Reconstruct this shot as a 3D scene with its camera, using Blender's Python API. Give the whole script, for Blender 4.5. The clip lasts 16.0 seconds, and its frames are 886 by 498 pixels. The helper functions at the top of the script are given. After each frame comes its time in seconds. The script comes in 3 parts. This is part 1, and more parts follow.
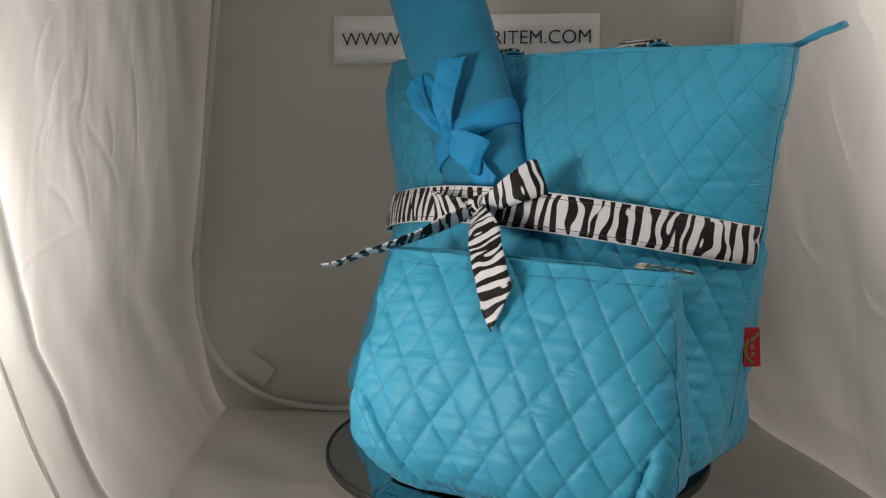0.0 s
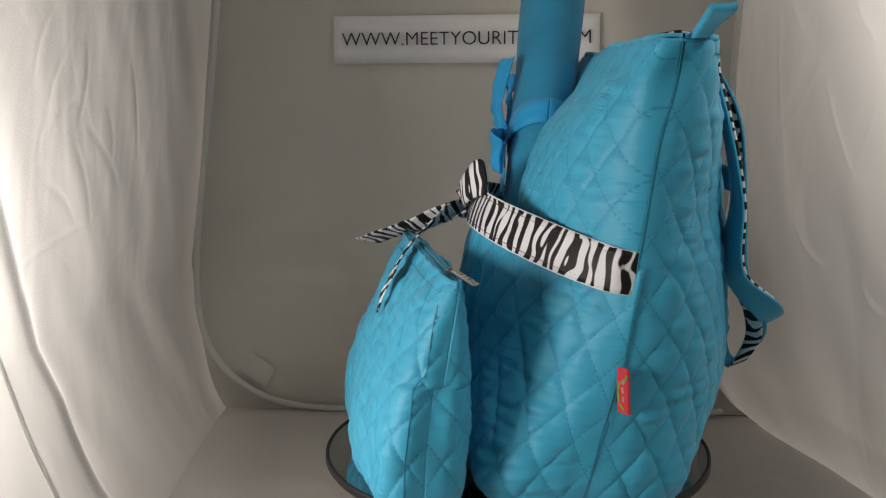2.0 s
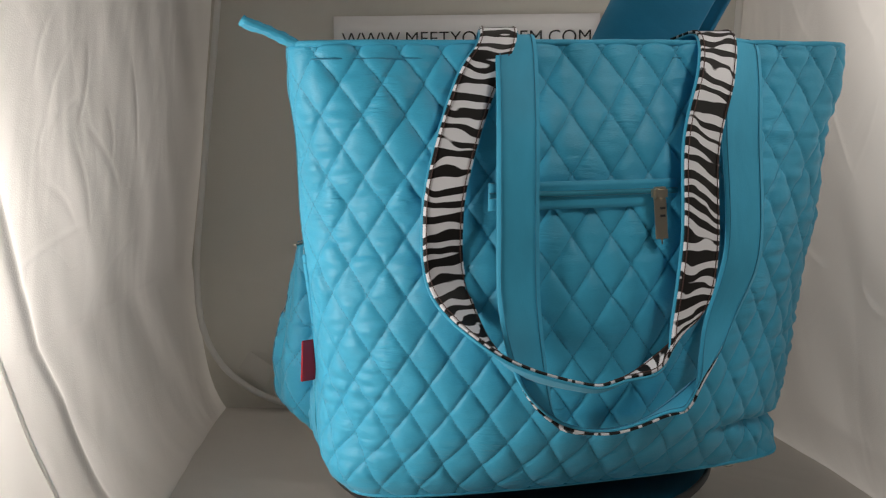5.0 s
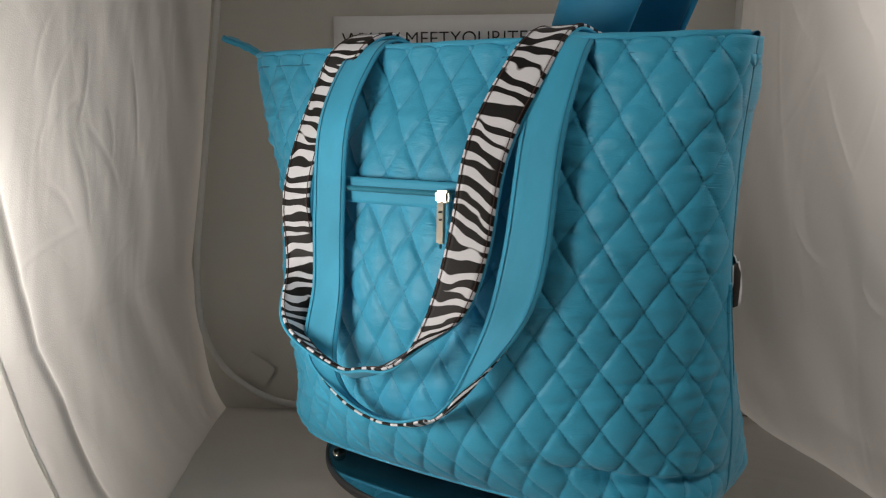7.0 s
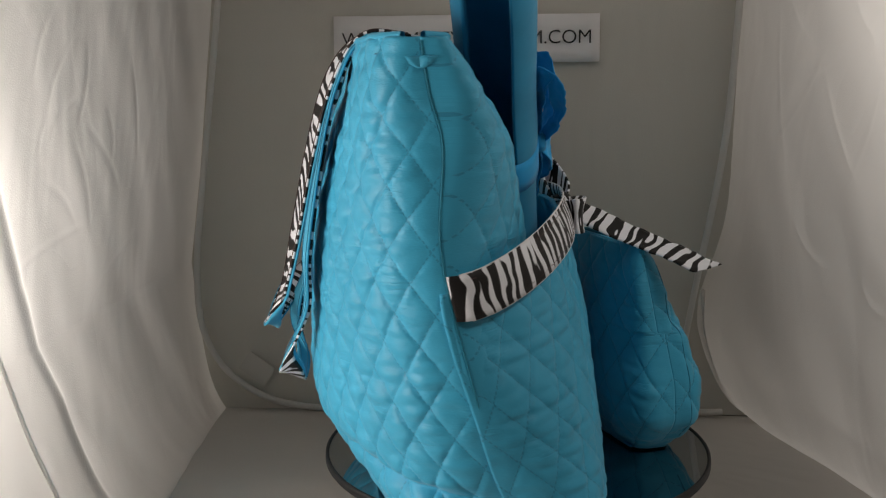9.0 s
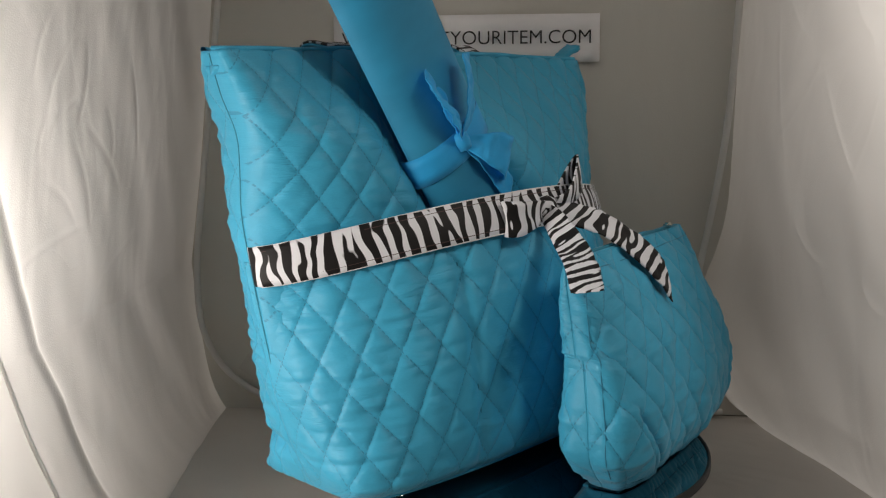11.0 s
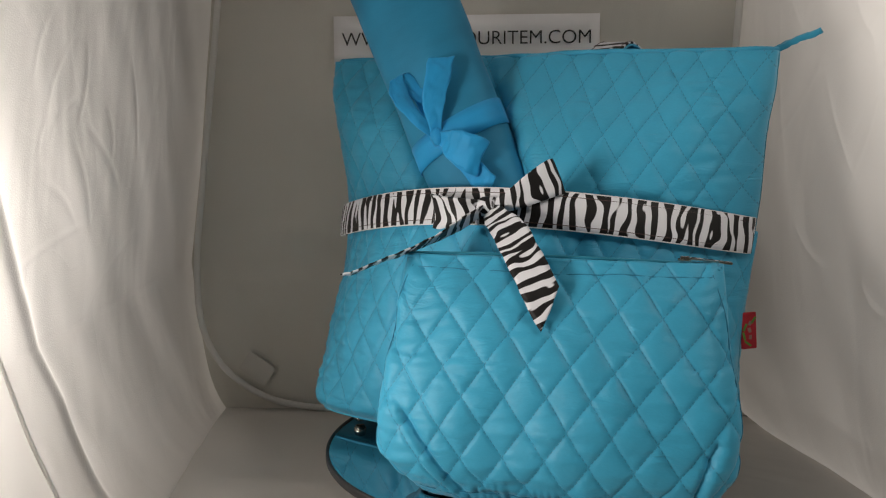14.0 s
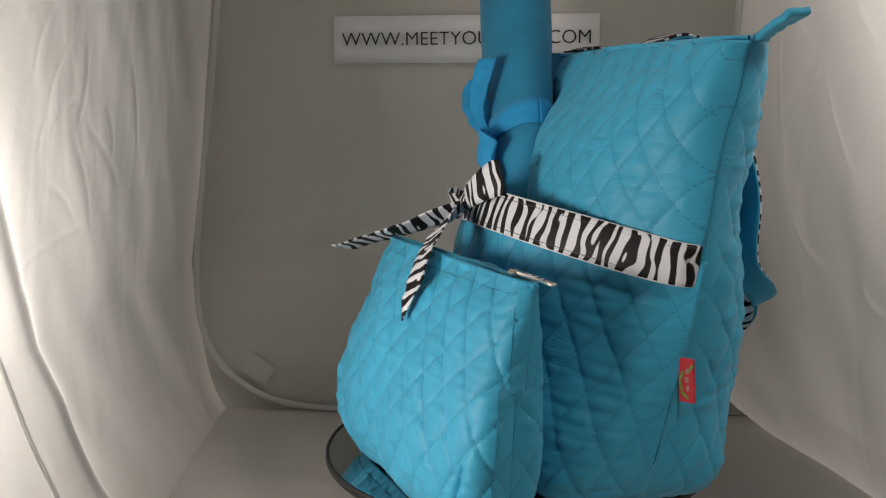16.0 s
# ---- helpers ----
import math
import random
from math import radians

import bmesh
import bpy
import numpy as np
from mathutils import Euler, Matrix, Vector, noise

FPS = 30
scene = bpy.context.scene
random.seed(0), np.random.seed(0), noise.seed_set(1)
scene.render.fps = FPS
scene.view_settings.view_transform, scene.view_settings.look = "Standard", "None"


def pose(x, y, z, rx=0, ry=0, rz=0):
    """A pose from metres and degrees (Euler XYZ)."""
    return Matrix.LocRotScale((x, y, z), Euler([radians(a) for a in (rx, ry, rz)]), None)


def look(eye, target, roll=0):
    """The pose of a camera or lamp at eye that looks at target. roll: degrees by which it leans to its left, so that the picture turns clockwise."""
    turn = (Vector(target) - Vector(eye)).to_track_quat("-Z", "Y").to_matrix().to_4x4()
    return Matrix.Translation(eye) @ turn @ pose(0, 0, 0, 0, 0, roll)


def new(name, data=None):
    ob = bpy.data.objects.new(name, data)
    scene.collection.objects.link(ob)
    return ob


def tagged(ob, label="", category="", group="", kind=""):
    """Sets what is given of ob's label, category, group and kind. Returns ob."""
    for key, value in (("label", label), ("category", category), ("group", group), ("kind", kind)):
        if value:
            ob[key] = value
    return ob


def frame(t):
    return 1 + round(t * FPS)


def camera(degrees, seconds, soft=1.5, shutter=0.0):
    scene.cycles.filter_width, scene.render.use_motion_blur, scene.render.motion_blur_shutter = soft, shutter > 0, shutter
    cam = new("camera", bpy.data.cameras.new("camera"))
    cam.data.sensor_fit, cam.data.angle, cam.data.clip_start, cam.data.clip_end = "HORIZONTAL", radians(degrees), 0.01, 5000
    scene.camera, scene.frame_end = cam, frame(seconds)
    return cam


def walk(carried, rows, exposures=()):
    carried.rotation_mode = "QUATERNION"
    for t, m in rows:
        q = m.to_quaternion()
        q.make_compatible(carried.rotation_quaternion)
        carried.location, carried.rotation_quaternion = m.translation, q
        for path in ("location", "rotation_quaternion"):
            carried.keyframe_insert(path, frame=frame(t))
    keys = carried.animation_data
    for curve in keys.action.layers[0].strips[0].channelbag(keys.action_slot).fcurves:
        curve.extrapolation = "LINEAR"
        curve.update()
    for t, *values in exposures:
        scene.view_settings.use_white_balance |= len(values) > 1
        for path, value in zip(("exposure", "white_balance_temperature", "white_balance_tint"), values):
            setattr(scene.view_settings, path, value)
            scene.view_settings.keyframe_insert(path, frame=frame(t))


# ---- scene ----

# Camera: stands still before a small light tent
DISC = 0.065                      # height of the turntable's top over the tent floor
EYE = Vector((0.0, -0.74, 0.2778 + DISC))
cam = camera(49.94, 16.0, soft=1.15, shutter=0.25)
STAND = look(EYE, EYE + Vector((-0.07656, 0.98427, -0.15924)), -0.538)
walk(cam, [(0.0, STAND), (16.0, STAND)], exposures=[(0.0, -0.05), (1.5, 0.0), (2.7, 0.14), (3.6, 0.16), (4.2, 0.13), (6.5, -0.25), (7.5, -0.29), (9.2, -0.17), (11.3, -0.04), (12.5, 0.0), (16.0, -0.04)])

SPIN = 24.600                     # degrees per second, clockwise from above
UNEVEN = ((0, 1, 2, 3, 4, 6.4, 7.2, 8, 9, 11.4, 12.2, 13, 13.6, 14.5, 16),
          (-0.65, -0.8, -0.6, 0.0, 0.4, 1.2, 1.0, 0.5, 0.15, 1.1, 0.4, -0.4, -1.1, -1.1, -0.75))   # the motor's slight unevenness, in degrees
START = -37.0


def bag_pose(t):
    """The turntable's space: its axis, its top, and the bag's long side along x."""
    return pose(0, 0, DISC, rz=START - SPIN * t - float(np.interp(t, *UNEVEN)))


# ---- world and lamps ----
world = bpy.data.worlds.new("world")
scene.world = world
world.use_nodes = True
world.node_tree.nodes["Background"].inputs[0].default_value = (1.0, 0.9, 0.78, 1)
world.node_tree.nodes["Background"].inputs[1].default_value = 0.042


def lamp(name, eye, target, size, power, colour):
    data = bpy.data.lights.new(name, "AREA")
    data.shape, data.size, data.energy, data.color = "DISK", size, power, colour
    ob = new(name, data)
    ob.matrix_world = look(eye, target)
    return ob


WARM = (1.0, 0.915, 0.83)
# unseen left key, inferred from the strap shadows and the bright left cloth
lamp("unseen_lamp", (-0.48, -0.41, 0.24), (-0.05, -0.06, 0.21), 0.20, 2.45, WARM)
# added behind the left cloth to make it glow; no known source
lamp("unseen_lamp", (-0.50, -0.24, 0.22), (-0.10, 0.0, 0.21), 0.18, 0.22, WARM)
# unseen high right lamp, placed and powered to fit the bag's brightness
lamp("unseen_lamp", (0.55, -0.60, 0.95), (0.0, 0.0, 0.25), 0.20, 3.0, WARM)
# added behind the right cloth to brighten it; no known source
lamp("unseen_lamp", (0.48, -0.08, 0.50), (0.10, 0.0, 0.30), 0.18, 0.72, WARM)
# added fill above the tent top, its power fitted to the overall brightness
lamp("unseen_lamp", (0.0, -0.02, 0.85), (0.0, 0.0, 0.2), 0.20, 0.45, WARM)


# ---- materials ----
def material(name, colour, rough=0.6, metal=0.0):
    m = bpy.data.materials.new(name)
    m.use_nodes = True
    b = m.node_tree.nodes["Principled BSDF"]
    b.inputs["Base Color"].default_value = (*colour, 1)
    b.inputs["Roughness"].default_value = rough
    b.inputs["Metallic"].default_value = metal
    return m, m.node_tree, b


def node(tree, kind, **values):
    n = tree.nodes.new(kind)
    for k, v in values.items():
        n.inputs[k.replace("_", " ")].default_value = v
    return n


def maths(tree, op, a, b=None, c=None):
    n = tree.nodes.new("ShaderNodeMath")
    n.operation = op
    for i, v in enumerate((a, b, c)):
        if v is None:
            continue
        if isinstance(v, (int, float)):
            n.inputs[i].default_value = v
        else:
            tree.links.new(v, n.inputs[i])
    return n.outputs[0]


def mapped(tree, scale, source="UV"):
    co = tree.nodes.new("ShaderNodeTexCoord")
    mp = tree.nodes.new("ShaderNodeMapping")
    mp.inputs["Scale"].default_value = scale
    tree.links.new(co.outputs[source], mp.inputs["Vector"])
    return mp.outputs["Vector"]


def noise_of(tree, scale, size, detail=4, source="UV", distortion=0.0):
    n = tree.nodes.new("ShaderNodeTexNoise")
    n.inputs["Scale"].default_value, n.inputs["Detail"].default_value = size, detail
    n.inputs["Distortion"].default_value = distortion
    tree.links.new(mapped(tree, scale, source), n.inputs["Vector"])
    return n.outputs["Fac"]


def ramp(tree, fac, stops):
    r = tree.nodes.new("ShaderNodeValToRGB")
    while len(r.color_ramp.elements) < len(stops):
        r.color_ramp.elements.new(0.5)
    for e, (at, col) in zip(r.color_ramp.elements, stops):
        e.position, e.color = at, (*col, 1)
    tree.links.new(fac, r.inputs[0])
    return r.outputs[0]


def bump(tree, bsdf, height, strength, distance):
    b = tree.nodes.new("ShaderNodeBump")
    b.inputs["Strength"].default_value, b.inputs["Distance"].default_value = strength, distance
    tree.links.new(height, b.inputs["Height"])
    tree.links.new(b.outputs[0], bsdf.inputs["Normal"])


QA, QB = 0.026, 0.038             # a quilted diamond's width and height
PA, PB = 0.028, 0.046             # on the front pocket


def quilt_material(name, a, b, base, dark, weave=1.0):
    """Satin quilting: thread along the diamonds' edges, fine cross wrinkles, faint weave."""
    m, tree, bsdf = material(name, base, 0.48)
    uv = tree.nodes.new("ShaderNodeSeparateXYZ")
    co = tree.nodes.new("ShaderNodeTexCoord")
    tree.links.new(co.outputs["UV"], uv.inputs[0])
    u, v = maths(tree, "DIVIDE", uv.outputs[0], a), maths(tree, "DIVIDE", uv.outputs[1], b)
    lines = []
    for op in ("ADD", "SUBTRACT"):
        p = maths(tree, op, u, v)
        d = maths(tree, "PINGPONG", p, 0.5)
        on = maths(tree, "LESS_THAN", d, 0.024)
        other = maths(tree, "SUBTRACT" if op == "ADD" else "ADD", u, v)
        dash = maths(tree, "GREATER_THAN", maths(tree, "FRACT", maths(tree, "MULTIPLY", other, 7.0)), 0.42)
        lines.append(maths(tree, "MULTIPLY", on, dash))
    thread = maths(tree, "MAXIMUM", *lines)
    tone = noise_of(tree, (9, 9, 9), 1.0, 3)
    fine = noise_of(tree, (400, 900, 1), 1.0, 2)
    col = ramp(tree, maths(tree, "ADD", maths(tree, "MULTIPLY", tone, 0.8), maths(tree, "MULTIPLY", fine, 0.2)),
               [(0.3, tuple(c * 0.88 for c in base)), (0.7, tuple(min(1, c * 1.1) for c in base))])
    mix = tree.nodes.new("ShaderNodeMixRGB")
    mix.inputs[2].default_value = (*dark, 1)
    tree.links.new(maths(tree, "MULTIPLY", thread, 0.45), mix.inputs[0])
    tree.links.new(col, mix.inputs[1])
    tree.links.new(mix.outputs[0], bsdf.inputs["Base Color"])
    wrinkle = noise_of(tree, (50, 260, 1), 1.0, 2, distortion=0.8)
    weave_n = noise_of(tree, (500, 2200, 1), 1.0, 1)
    where = ramp(tree, noise_of(tree, (30, 30, 1), 1.0, 2), [(0.50, (0.0, 0.0, 0.0)), (0.70, (0.8, 0.8, 0.8))])
    h = maths(tree, "ADD", maths(tree, "MULTIPLY", wrinkle, where), maths(tree, "MULTIPLY", weave_n, 0.08 * weave))
    h = maths(tree, "SUBTRACT", h, maths(tree, "MULTIPLY", thread, 0.22))
    bump(tree, bsdf, h, 0.8, 0.0024)
    bsdf.inputs["Sheen Weight"].default_value = 0.14
    bsdf.inputs["Sheen Roughness"].default_value = 0.4
    bsdf.inputs["Specular IOR Level"].default_value = 0.32
    return m


BLUE, BLUE_DARK = (0.046, 0.365, 0.575), (0.018, 0.145, 0.26)
QUILT = quilt_material("turquoise_quilted_satin", QA, QB, BLUE, BLUE_DARK)
QUILT_POCKET = quilt_material("turquoise_quilted_satin_pocket", PA, PB, BLUE, BLUE_DARK)
QUILT_SMALL = quilt_material("turquoise_quilted_satin_pouch", 0.029, 0.042, BLUE, BLUE_DARK)


def plain_satin(name, base, rough=0.6, size=1.0):
    m, tree, bsdf = material(name, base, rough)
    tone = noise_of(tree, (14 * size, 30 * size, 1), 1.0, 4)
    tree.links.new(ramp(tree, tone, [(0.3, tuple(c * 0.85 for c in base)), (0.7, tuple(min(1, c * 1.1) for c in base))]), bsdf.inputs["Base Color"])
    h = maths(tree, "ADD", noise_of(tree, (40 * size, 90 * size, 1), 1.0, 3, distortion=0.5), maths(tree, "MULTIPLY", noise_of(tree, (900, 1500, 1), 1.0, 1), 0.2))
    bump(tree, bsdf, h, 0.3, 0.0015)
    bsdf.inputs["Sheen Weight"].default_value = 0.12
    bsdf.inputs["Specular IOR Level"].default_value = 0.25
    return m


SATIN = plain_satin("turquoise_satin", BLUE)
PAD_CLOTH = plain_satin("turquoise_pad_cloth", (0.024, 0.255, 0.45), 0.6)
RIBBON = plain_satin("azure_ribbon", (0.02, 0.34, 0.70), 0.6)
SEAM = plain_satin("turquoise_seam", (0.026, 0.215, 0.355), 0.6)
TAPE = plain_satin("turquoise_zip_tape", (0.015, 0.2, 0.3), 0.6)


def zebra_material():
    """Black stripes across a white ribbon; u runs along it, v across, in metres."""
    m, tree, bsdf = material("zebra_satin", (0.8, 0.8, 0.8), 0.5)
    sep = tree.nodes.new("ShaderNodeSeparateXYZ")
    co = tree.nodes.new("ShaderNodeTexCoord")
    tree.links.new(co.outputs["UV"], sep.inputs[0])
    warp = noise_of(tree, (42, 38, 1), 1.0, 1)
    forks = noise_of(tree, (150, 34, 1), 1.0, 0, distortion=0.35)
    slant = maths(tree, "SUBTRACT", noise_of(tree, (22, 4, 1), 1.0, 0), 0.56)
    lean = maths(tree, "MULTIPLY", sep.outputs[1], maths(tree, "MULTIPLY", slant, 62.0))
    phase = maths(tree, "ADD", maths(tree, "MULTIPLY", sep.outputs[0], 104.0), maths(tree, "MULTIPLY", warp, 1.9))
    wave = maths(tree, "SINE", maths(tree, "MULTIPLY", maths(tree, "ADD", phase, lean), 6.2832))
    wave = maths(tree, "ADD", maths(tree, "MULTIPLY", wave, 0.8), maths(tree, "MULTIPLY", maths(tree, "SUBTRACT", forks, 0.53), 3.4))
    col = ramp(tree, maths(tree, "ADD", maths(tree, "MULTIPLY", wave, 0.25), 0.5), [(0.47, (0.012, 0.011, 0.011)), (0.51, (0.72, 0.73, 0.77))])
    tree.links.new(col, bsdf.inputs["Base Color"])
    bump(tree, bsdf, noise_of(tree, (900, 900, 1), 1.0, 2), 0.15, 0.001)
    bsdf.inputs["Specular IOR Level"].default_value = 0.2
    return m


ZEBRA = zebra_material()
CHROME, _, _ = material("polished_zip_metal", (0.80, 0.76, 0.68), 0.20, 1.0)
GOLD, _, _ = material("pale_gold_metal", (0.64, 0.59, 0.49), 0.38, 1.0)
BLACK, _, _ = material("black_rubber", (0.010, 0.010, 0.011), 0.5)
RED, _, _ = material("red_woven_label", (0.55, 0.02, 0.035), 0.7)
GREEN, _, _ = material("green_thread", (0.12, 0.35, 0.05), 0.7)
PALE, _, _ = material("pale_thread", (0.40, 0.22, 0.18), 0.7)
PALE_CLOTH, _, _ = material("white_binding", (0.75, 0.74, 0.73), 0.6)
BROWN, _, _ = material("brown_thread", (0.07, 0.035, 0.03), 0.7)
INK, _, _ = material("black_ink", (0.015, 0.015, 0.016), 0.6)
MIRROR, _, _ = material("dark_mirror_glass", (0.42, 0.44, 0.45), 0.03, 1.0)
BASE_PLASTIC, _, _ = material("black_plastic", (0.02, 0.02, 0.022), 0.45)


def fabric_material(name, base, through_share=0.45, folds=1.0):
    """White tent cloth that lets light through."""
    m, tree, bsdf = material(name, base, 0.75)
    tone = noise_of(tree, (5, 5, 5), 1.0, 4, "Object")
    col = ramp(tree, tone, [(0.3, tuple(c * 0.93 for c in base)), (0.7, base)])
    tree.links.new(col, bsdf.inputs["Base Color"])
    h = maths(tree, "ADD", noise_of(tree, (7, 7, 3), 1.0, 3, "Object", 0.8), maths(tree, "MULTIPLY", noise_of(tree, (900, 900, 900), 1.0, 1, "Object"), 0.02))
    fold = noise_of(tree, (6, 6, 4.6), 1.0, 2, "Object", 0.4)
    fold = maths(tree, "POWER", maths(tree, "SUBTRACT", 1.0, maths(tree, "ABSOLUTE", maths(tree, "SUBTRACT", maths(tree, "MULTIPLY", fold, 2.0), 1.0))), 13.0)
    fine_fold = noise_of(tree, (13, 13, 7), 1.0, 1, "Object", 0.5)
    fine_fold = maths(tree, "POWER", maths(tree, "SUBTRACT", 1.0, maths(tree, "ABSOLUTE", maths(tree, "SUBTRACT", maths(tree, "MULTIPLY", fine_fold, 2.0), 1.0))), 16.0)
    h = maths(tree, "ADD", h, maths(tree, "ADD", maths(tree, "MULTIPLY", fold, 0.10 * folds), maths(tree, "MULTIPLY", fine_fold, 0.05 * folds)))
    bump(tree, bsdf, h, 0.35, 0.02)
    tr = tree.nodes.new("ShaderNodeBsdfTranslucent")
    tree.links.new(col, tr.inputs[0])
    tree.links.new(bsdf.inputs["Normal"].links[0].from_socket, tr.inputs["Normal"])
    mix = tree.nodes.new("ShaderNodeMixShader")
    mix.inputs[0].default_value = through_share
    out = tree.nodes["Material Output"]
    tree.links.new(bsdf.outputs[0], mix.inputs[1])
    tree.links.new(tr.outputs[0], mix.inputs[2])
    tree.links.new(mix.outputs[0], out.inputs[0])
    return m


CLOTH = fabric_material("white_tent_cloth", (0.82, 0.81, 0.80), 0.80, 0.3)
BACK_CLOTH = fabric_material("grey_white_backdrop_cloth", (0.72, 0.70, 0.645), 0.12, 0.15)
FLOOR_CLOTH = fabric_material("white_floor_cloth", (0.62, 0.59, 0.555), 0.0, 0.15)
PIPING = fabric_material("white_piping", (0.88, 0.87, 0.85), 0.35)
PAPER, _, _ = material("white_printer_paper", (0.88, 0.87, 0.88), 0.7)
CLEAR_TAPE, _, _ = material("frosted_tape", (0.63, 0.61, 0.57), 0.4)
ROOM, _, _ = material("room_paint", (0.35, 0.32, 0.28), 0.8)


# ---- mesh helpers ----
def mesh_object(name, verts, faces, mat, uvs=None, smooth=True):
    me = bpy.data.meshes.new(name)
    me.from_pydata([tuple(v) for v in verts], [], faces)
    if uvs is not None:
        layer = me.uv_layers.new(name="UVMap")
        loops = np.zeros(len(me.loops), dtype=np.int32)
        me.loops.foreach_get("vertex_index", loops)
        layer.data.foreach_set("uv", np.asarray(uvs, dtype=np.float32)[loops].ravel())
    me.materials.append(mat)
    me.update()
    if smooth:
        me.polygons.foreach_set("use_smooth", [True] * len(me.polygons))
    return new(name, me)


def under(ob, parent, label=""):
    ob.parent = parent
    return tagged(ob, label) if label else ob


def grid_faces(n, m, closed=False):
    k = m if closed else m - 1
    return [(i * m + j, i * m + (j + 1) % m, (i + 1) * m + (j + 1) % m, (i + 1) * m + j) for i in range(n - 1) for j in range(k)]


def sheet(name, pts, mat, parent=None, label="", closed=False, thick=0.0, uv=None, flip=False):
    """A surface from an (n, m, 3) array of points, thickened inwards."""
    n, m = pts.shape[:2]
    faces = grid_faces(n, m, closed)
    if flip:
        faces = [f[::-1] for f in faces]
    if uv is None:
        du = np.concatenate([np.zeros((n, 1)), np.cumsum(np.linalg.norm(np.diff(pts, axis=1), axis=2), 1)], 1)
        dv = np.concatenate([np.zeros((1, m)), np.cumsum(np.linalg.norm(np.diff(pts, axis=0), axis=2), 0)], 0)
        uv = np.stack([du, dv], 2)
    ob = mesh_object(name, pts.reshape(-1, 3), faces, mat, uv.reshape(-1, 2))
    if thick:
        s = ob.modifiers.new("thickness", "SOLIDIFY")
        s.thickness, s.offset = thick, 0.0
    if parent is not None:
        under(ob, parent, label)
    return ob


def spline(points, n):
    """A smooth curve through points (Catmull-Rom), n samples evenly by parameter."""
    P = np.asarray(points, float)
    P = np.vstack([2 * P[0] - P[1], P, 2 * P[-1] - P[-2]])
    k = len(P) - 3
    out = []
    for t in np.linspace(0, k, n):
        i = min(int(t), k - 1)
        f = t - i
        a, b, c, d = P[i:i + 4]
        out.append(0.5 * (2 * b + (c - a) * f + (2 * a - 5 * b + 4 * c - d) * f * f + (3 * b - a - 3 * c + d) * f ** 3))
    return np.array(out)


def strap(name, path, across, widths, mat, parent=None, label="", n=60, k=7, thick=0.0016, curl=0.0, crumple=0.0, cut=0.0):
    """A flat ribbon along path; across: its sideways direction at each point; widths: its width there."""
    c, a, w = spline(path, n), spline(across, n), spline(np.array(widths)[:, None], n)[:, 0]
    a /= np.linalg.norm(a, axis=1)[:, None]
    tang = np.gradient(c, axis=0)
    tang /= np.linalg.norm(tang, axis=1)[:, None]
    nor = np.cross(tang, a)
    s = np.linspace(-0.5, 0.5, k)
    pts = c[:, None] + a[:, None] * (w[:, None] * s)[..., None] + nor[:, None] * (curl * (1 - 4 * s[None, :, None] ** 2))
    if cut:
        # the end is cut on the slant: one edge stops short
        for j in range(k):
            at = np.arange(n) * (1 - abs(cut) * (0.5 + s[j] * (1 if cut > 0 else -1)))
            pts[:, j] = np.column_stack([np.interp(at, np.arange(n), pts[:, j, d].copy()) for d in range(3)])
    if crumple:
        for i in range(n):
            for j in range(k):
                x, y, z = pts[i, j]
                v = noise.noise_vector(Vector((x * 95, y * 95, z * 95)))
                pts[i, j] += crumple * np.array(v) + crumple * 0.8 * nor[i] * fuzz(x, y, z, 240)
    along = np.concatenate([[0], np.cumsum(np.linalg.norm(np.diff(c, axis=0), axis=1))])
    along = np.array([np.interp(np.arange(n) * (1 - abs(cut) * (0.5 + s[j] * (1 if cut > 0 else -1))), np.arange(n), along) for j in range(k)]).T
    uv = np.stack([along, s[None, :] * w[:, None]], 2)
    return sheet(name, pts, mat, parent, label, thick=thick, uv=uv)


def tube(name, path, radius, mat, parent=None, label="", n=80, k=8):
    c = spline(path, n)
    t = np.gradient(c, axis=0)
    t /= np.linalg.norm(t, axis=1)[:, None]
    up = np.array([0.31, 0.17, 0.93])
    a = np.cross(t, up)
    a /= np.linalg.norm(a, axis=1)[:, None]
    b = np.cross(t, a)
    g = np.linspace(0, 2 * np.pi, k, endpoint=False)
    pts = c[:, None] + radius * (a[:, None] * np.cos(g)[None, :, None] + b[:, None] * np.sin(g)[None, :, None])
    return sheet(name, pts, mat, parent, label, closed=True)


def from_bm(name, bm, mat, parent=None, label="", smooth=False):
    me = bpy.data.meshes.new(name)
    bm.to_mesh(me)
    bm.free()
    me.materials.append(mat)
    if smooth:
        me.polygons.foreach_set("use_smooth", [True] * len(me.polygons))
    ob = new(name, me)
    if parent is not None:
        under(ob, parent, label)
    return ob


def block(name, size, m, mat, parent=None, label="", bevel=0.0, segments=2):
    bm = bmesh.new()
    bmesh.ops.create_cube(bm, size=1.0, matrix=Matrix.Diagonal((*size, 1)))
    if bevel:
        bmesh.ops.bevel(bm, geom=bm.edges[:], offset=bevel, segments=segments, affect="EDGES")
    bm.transform(m)
    return from_bm(name, bm, mat, parent, label, smooth=False)


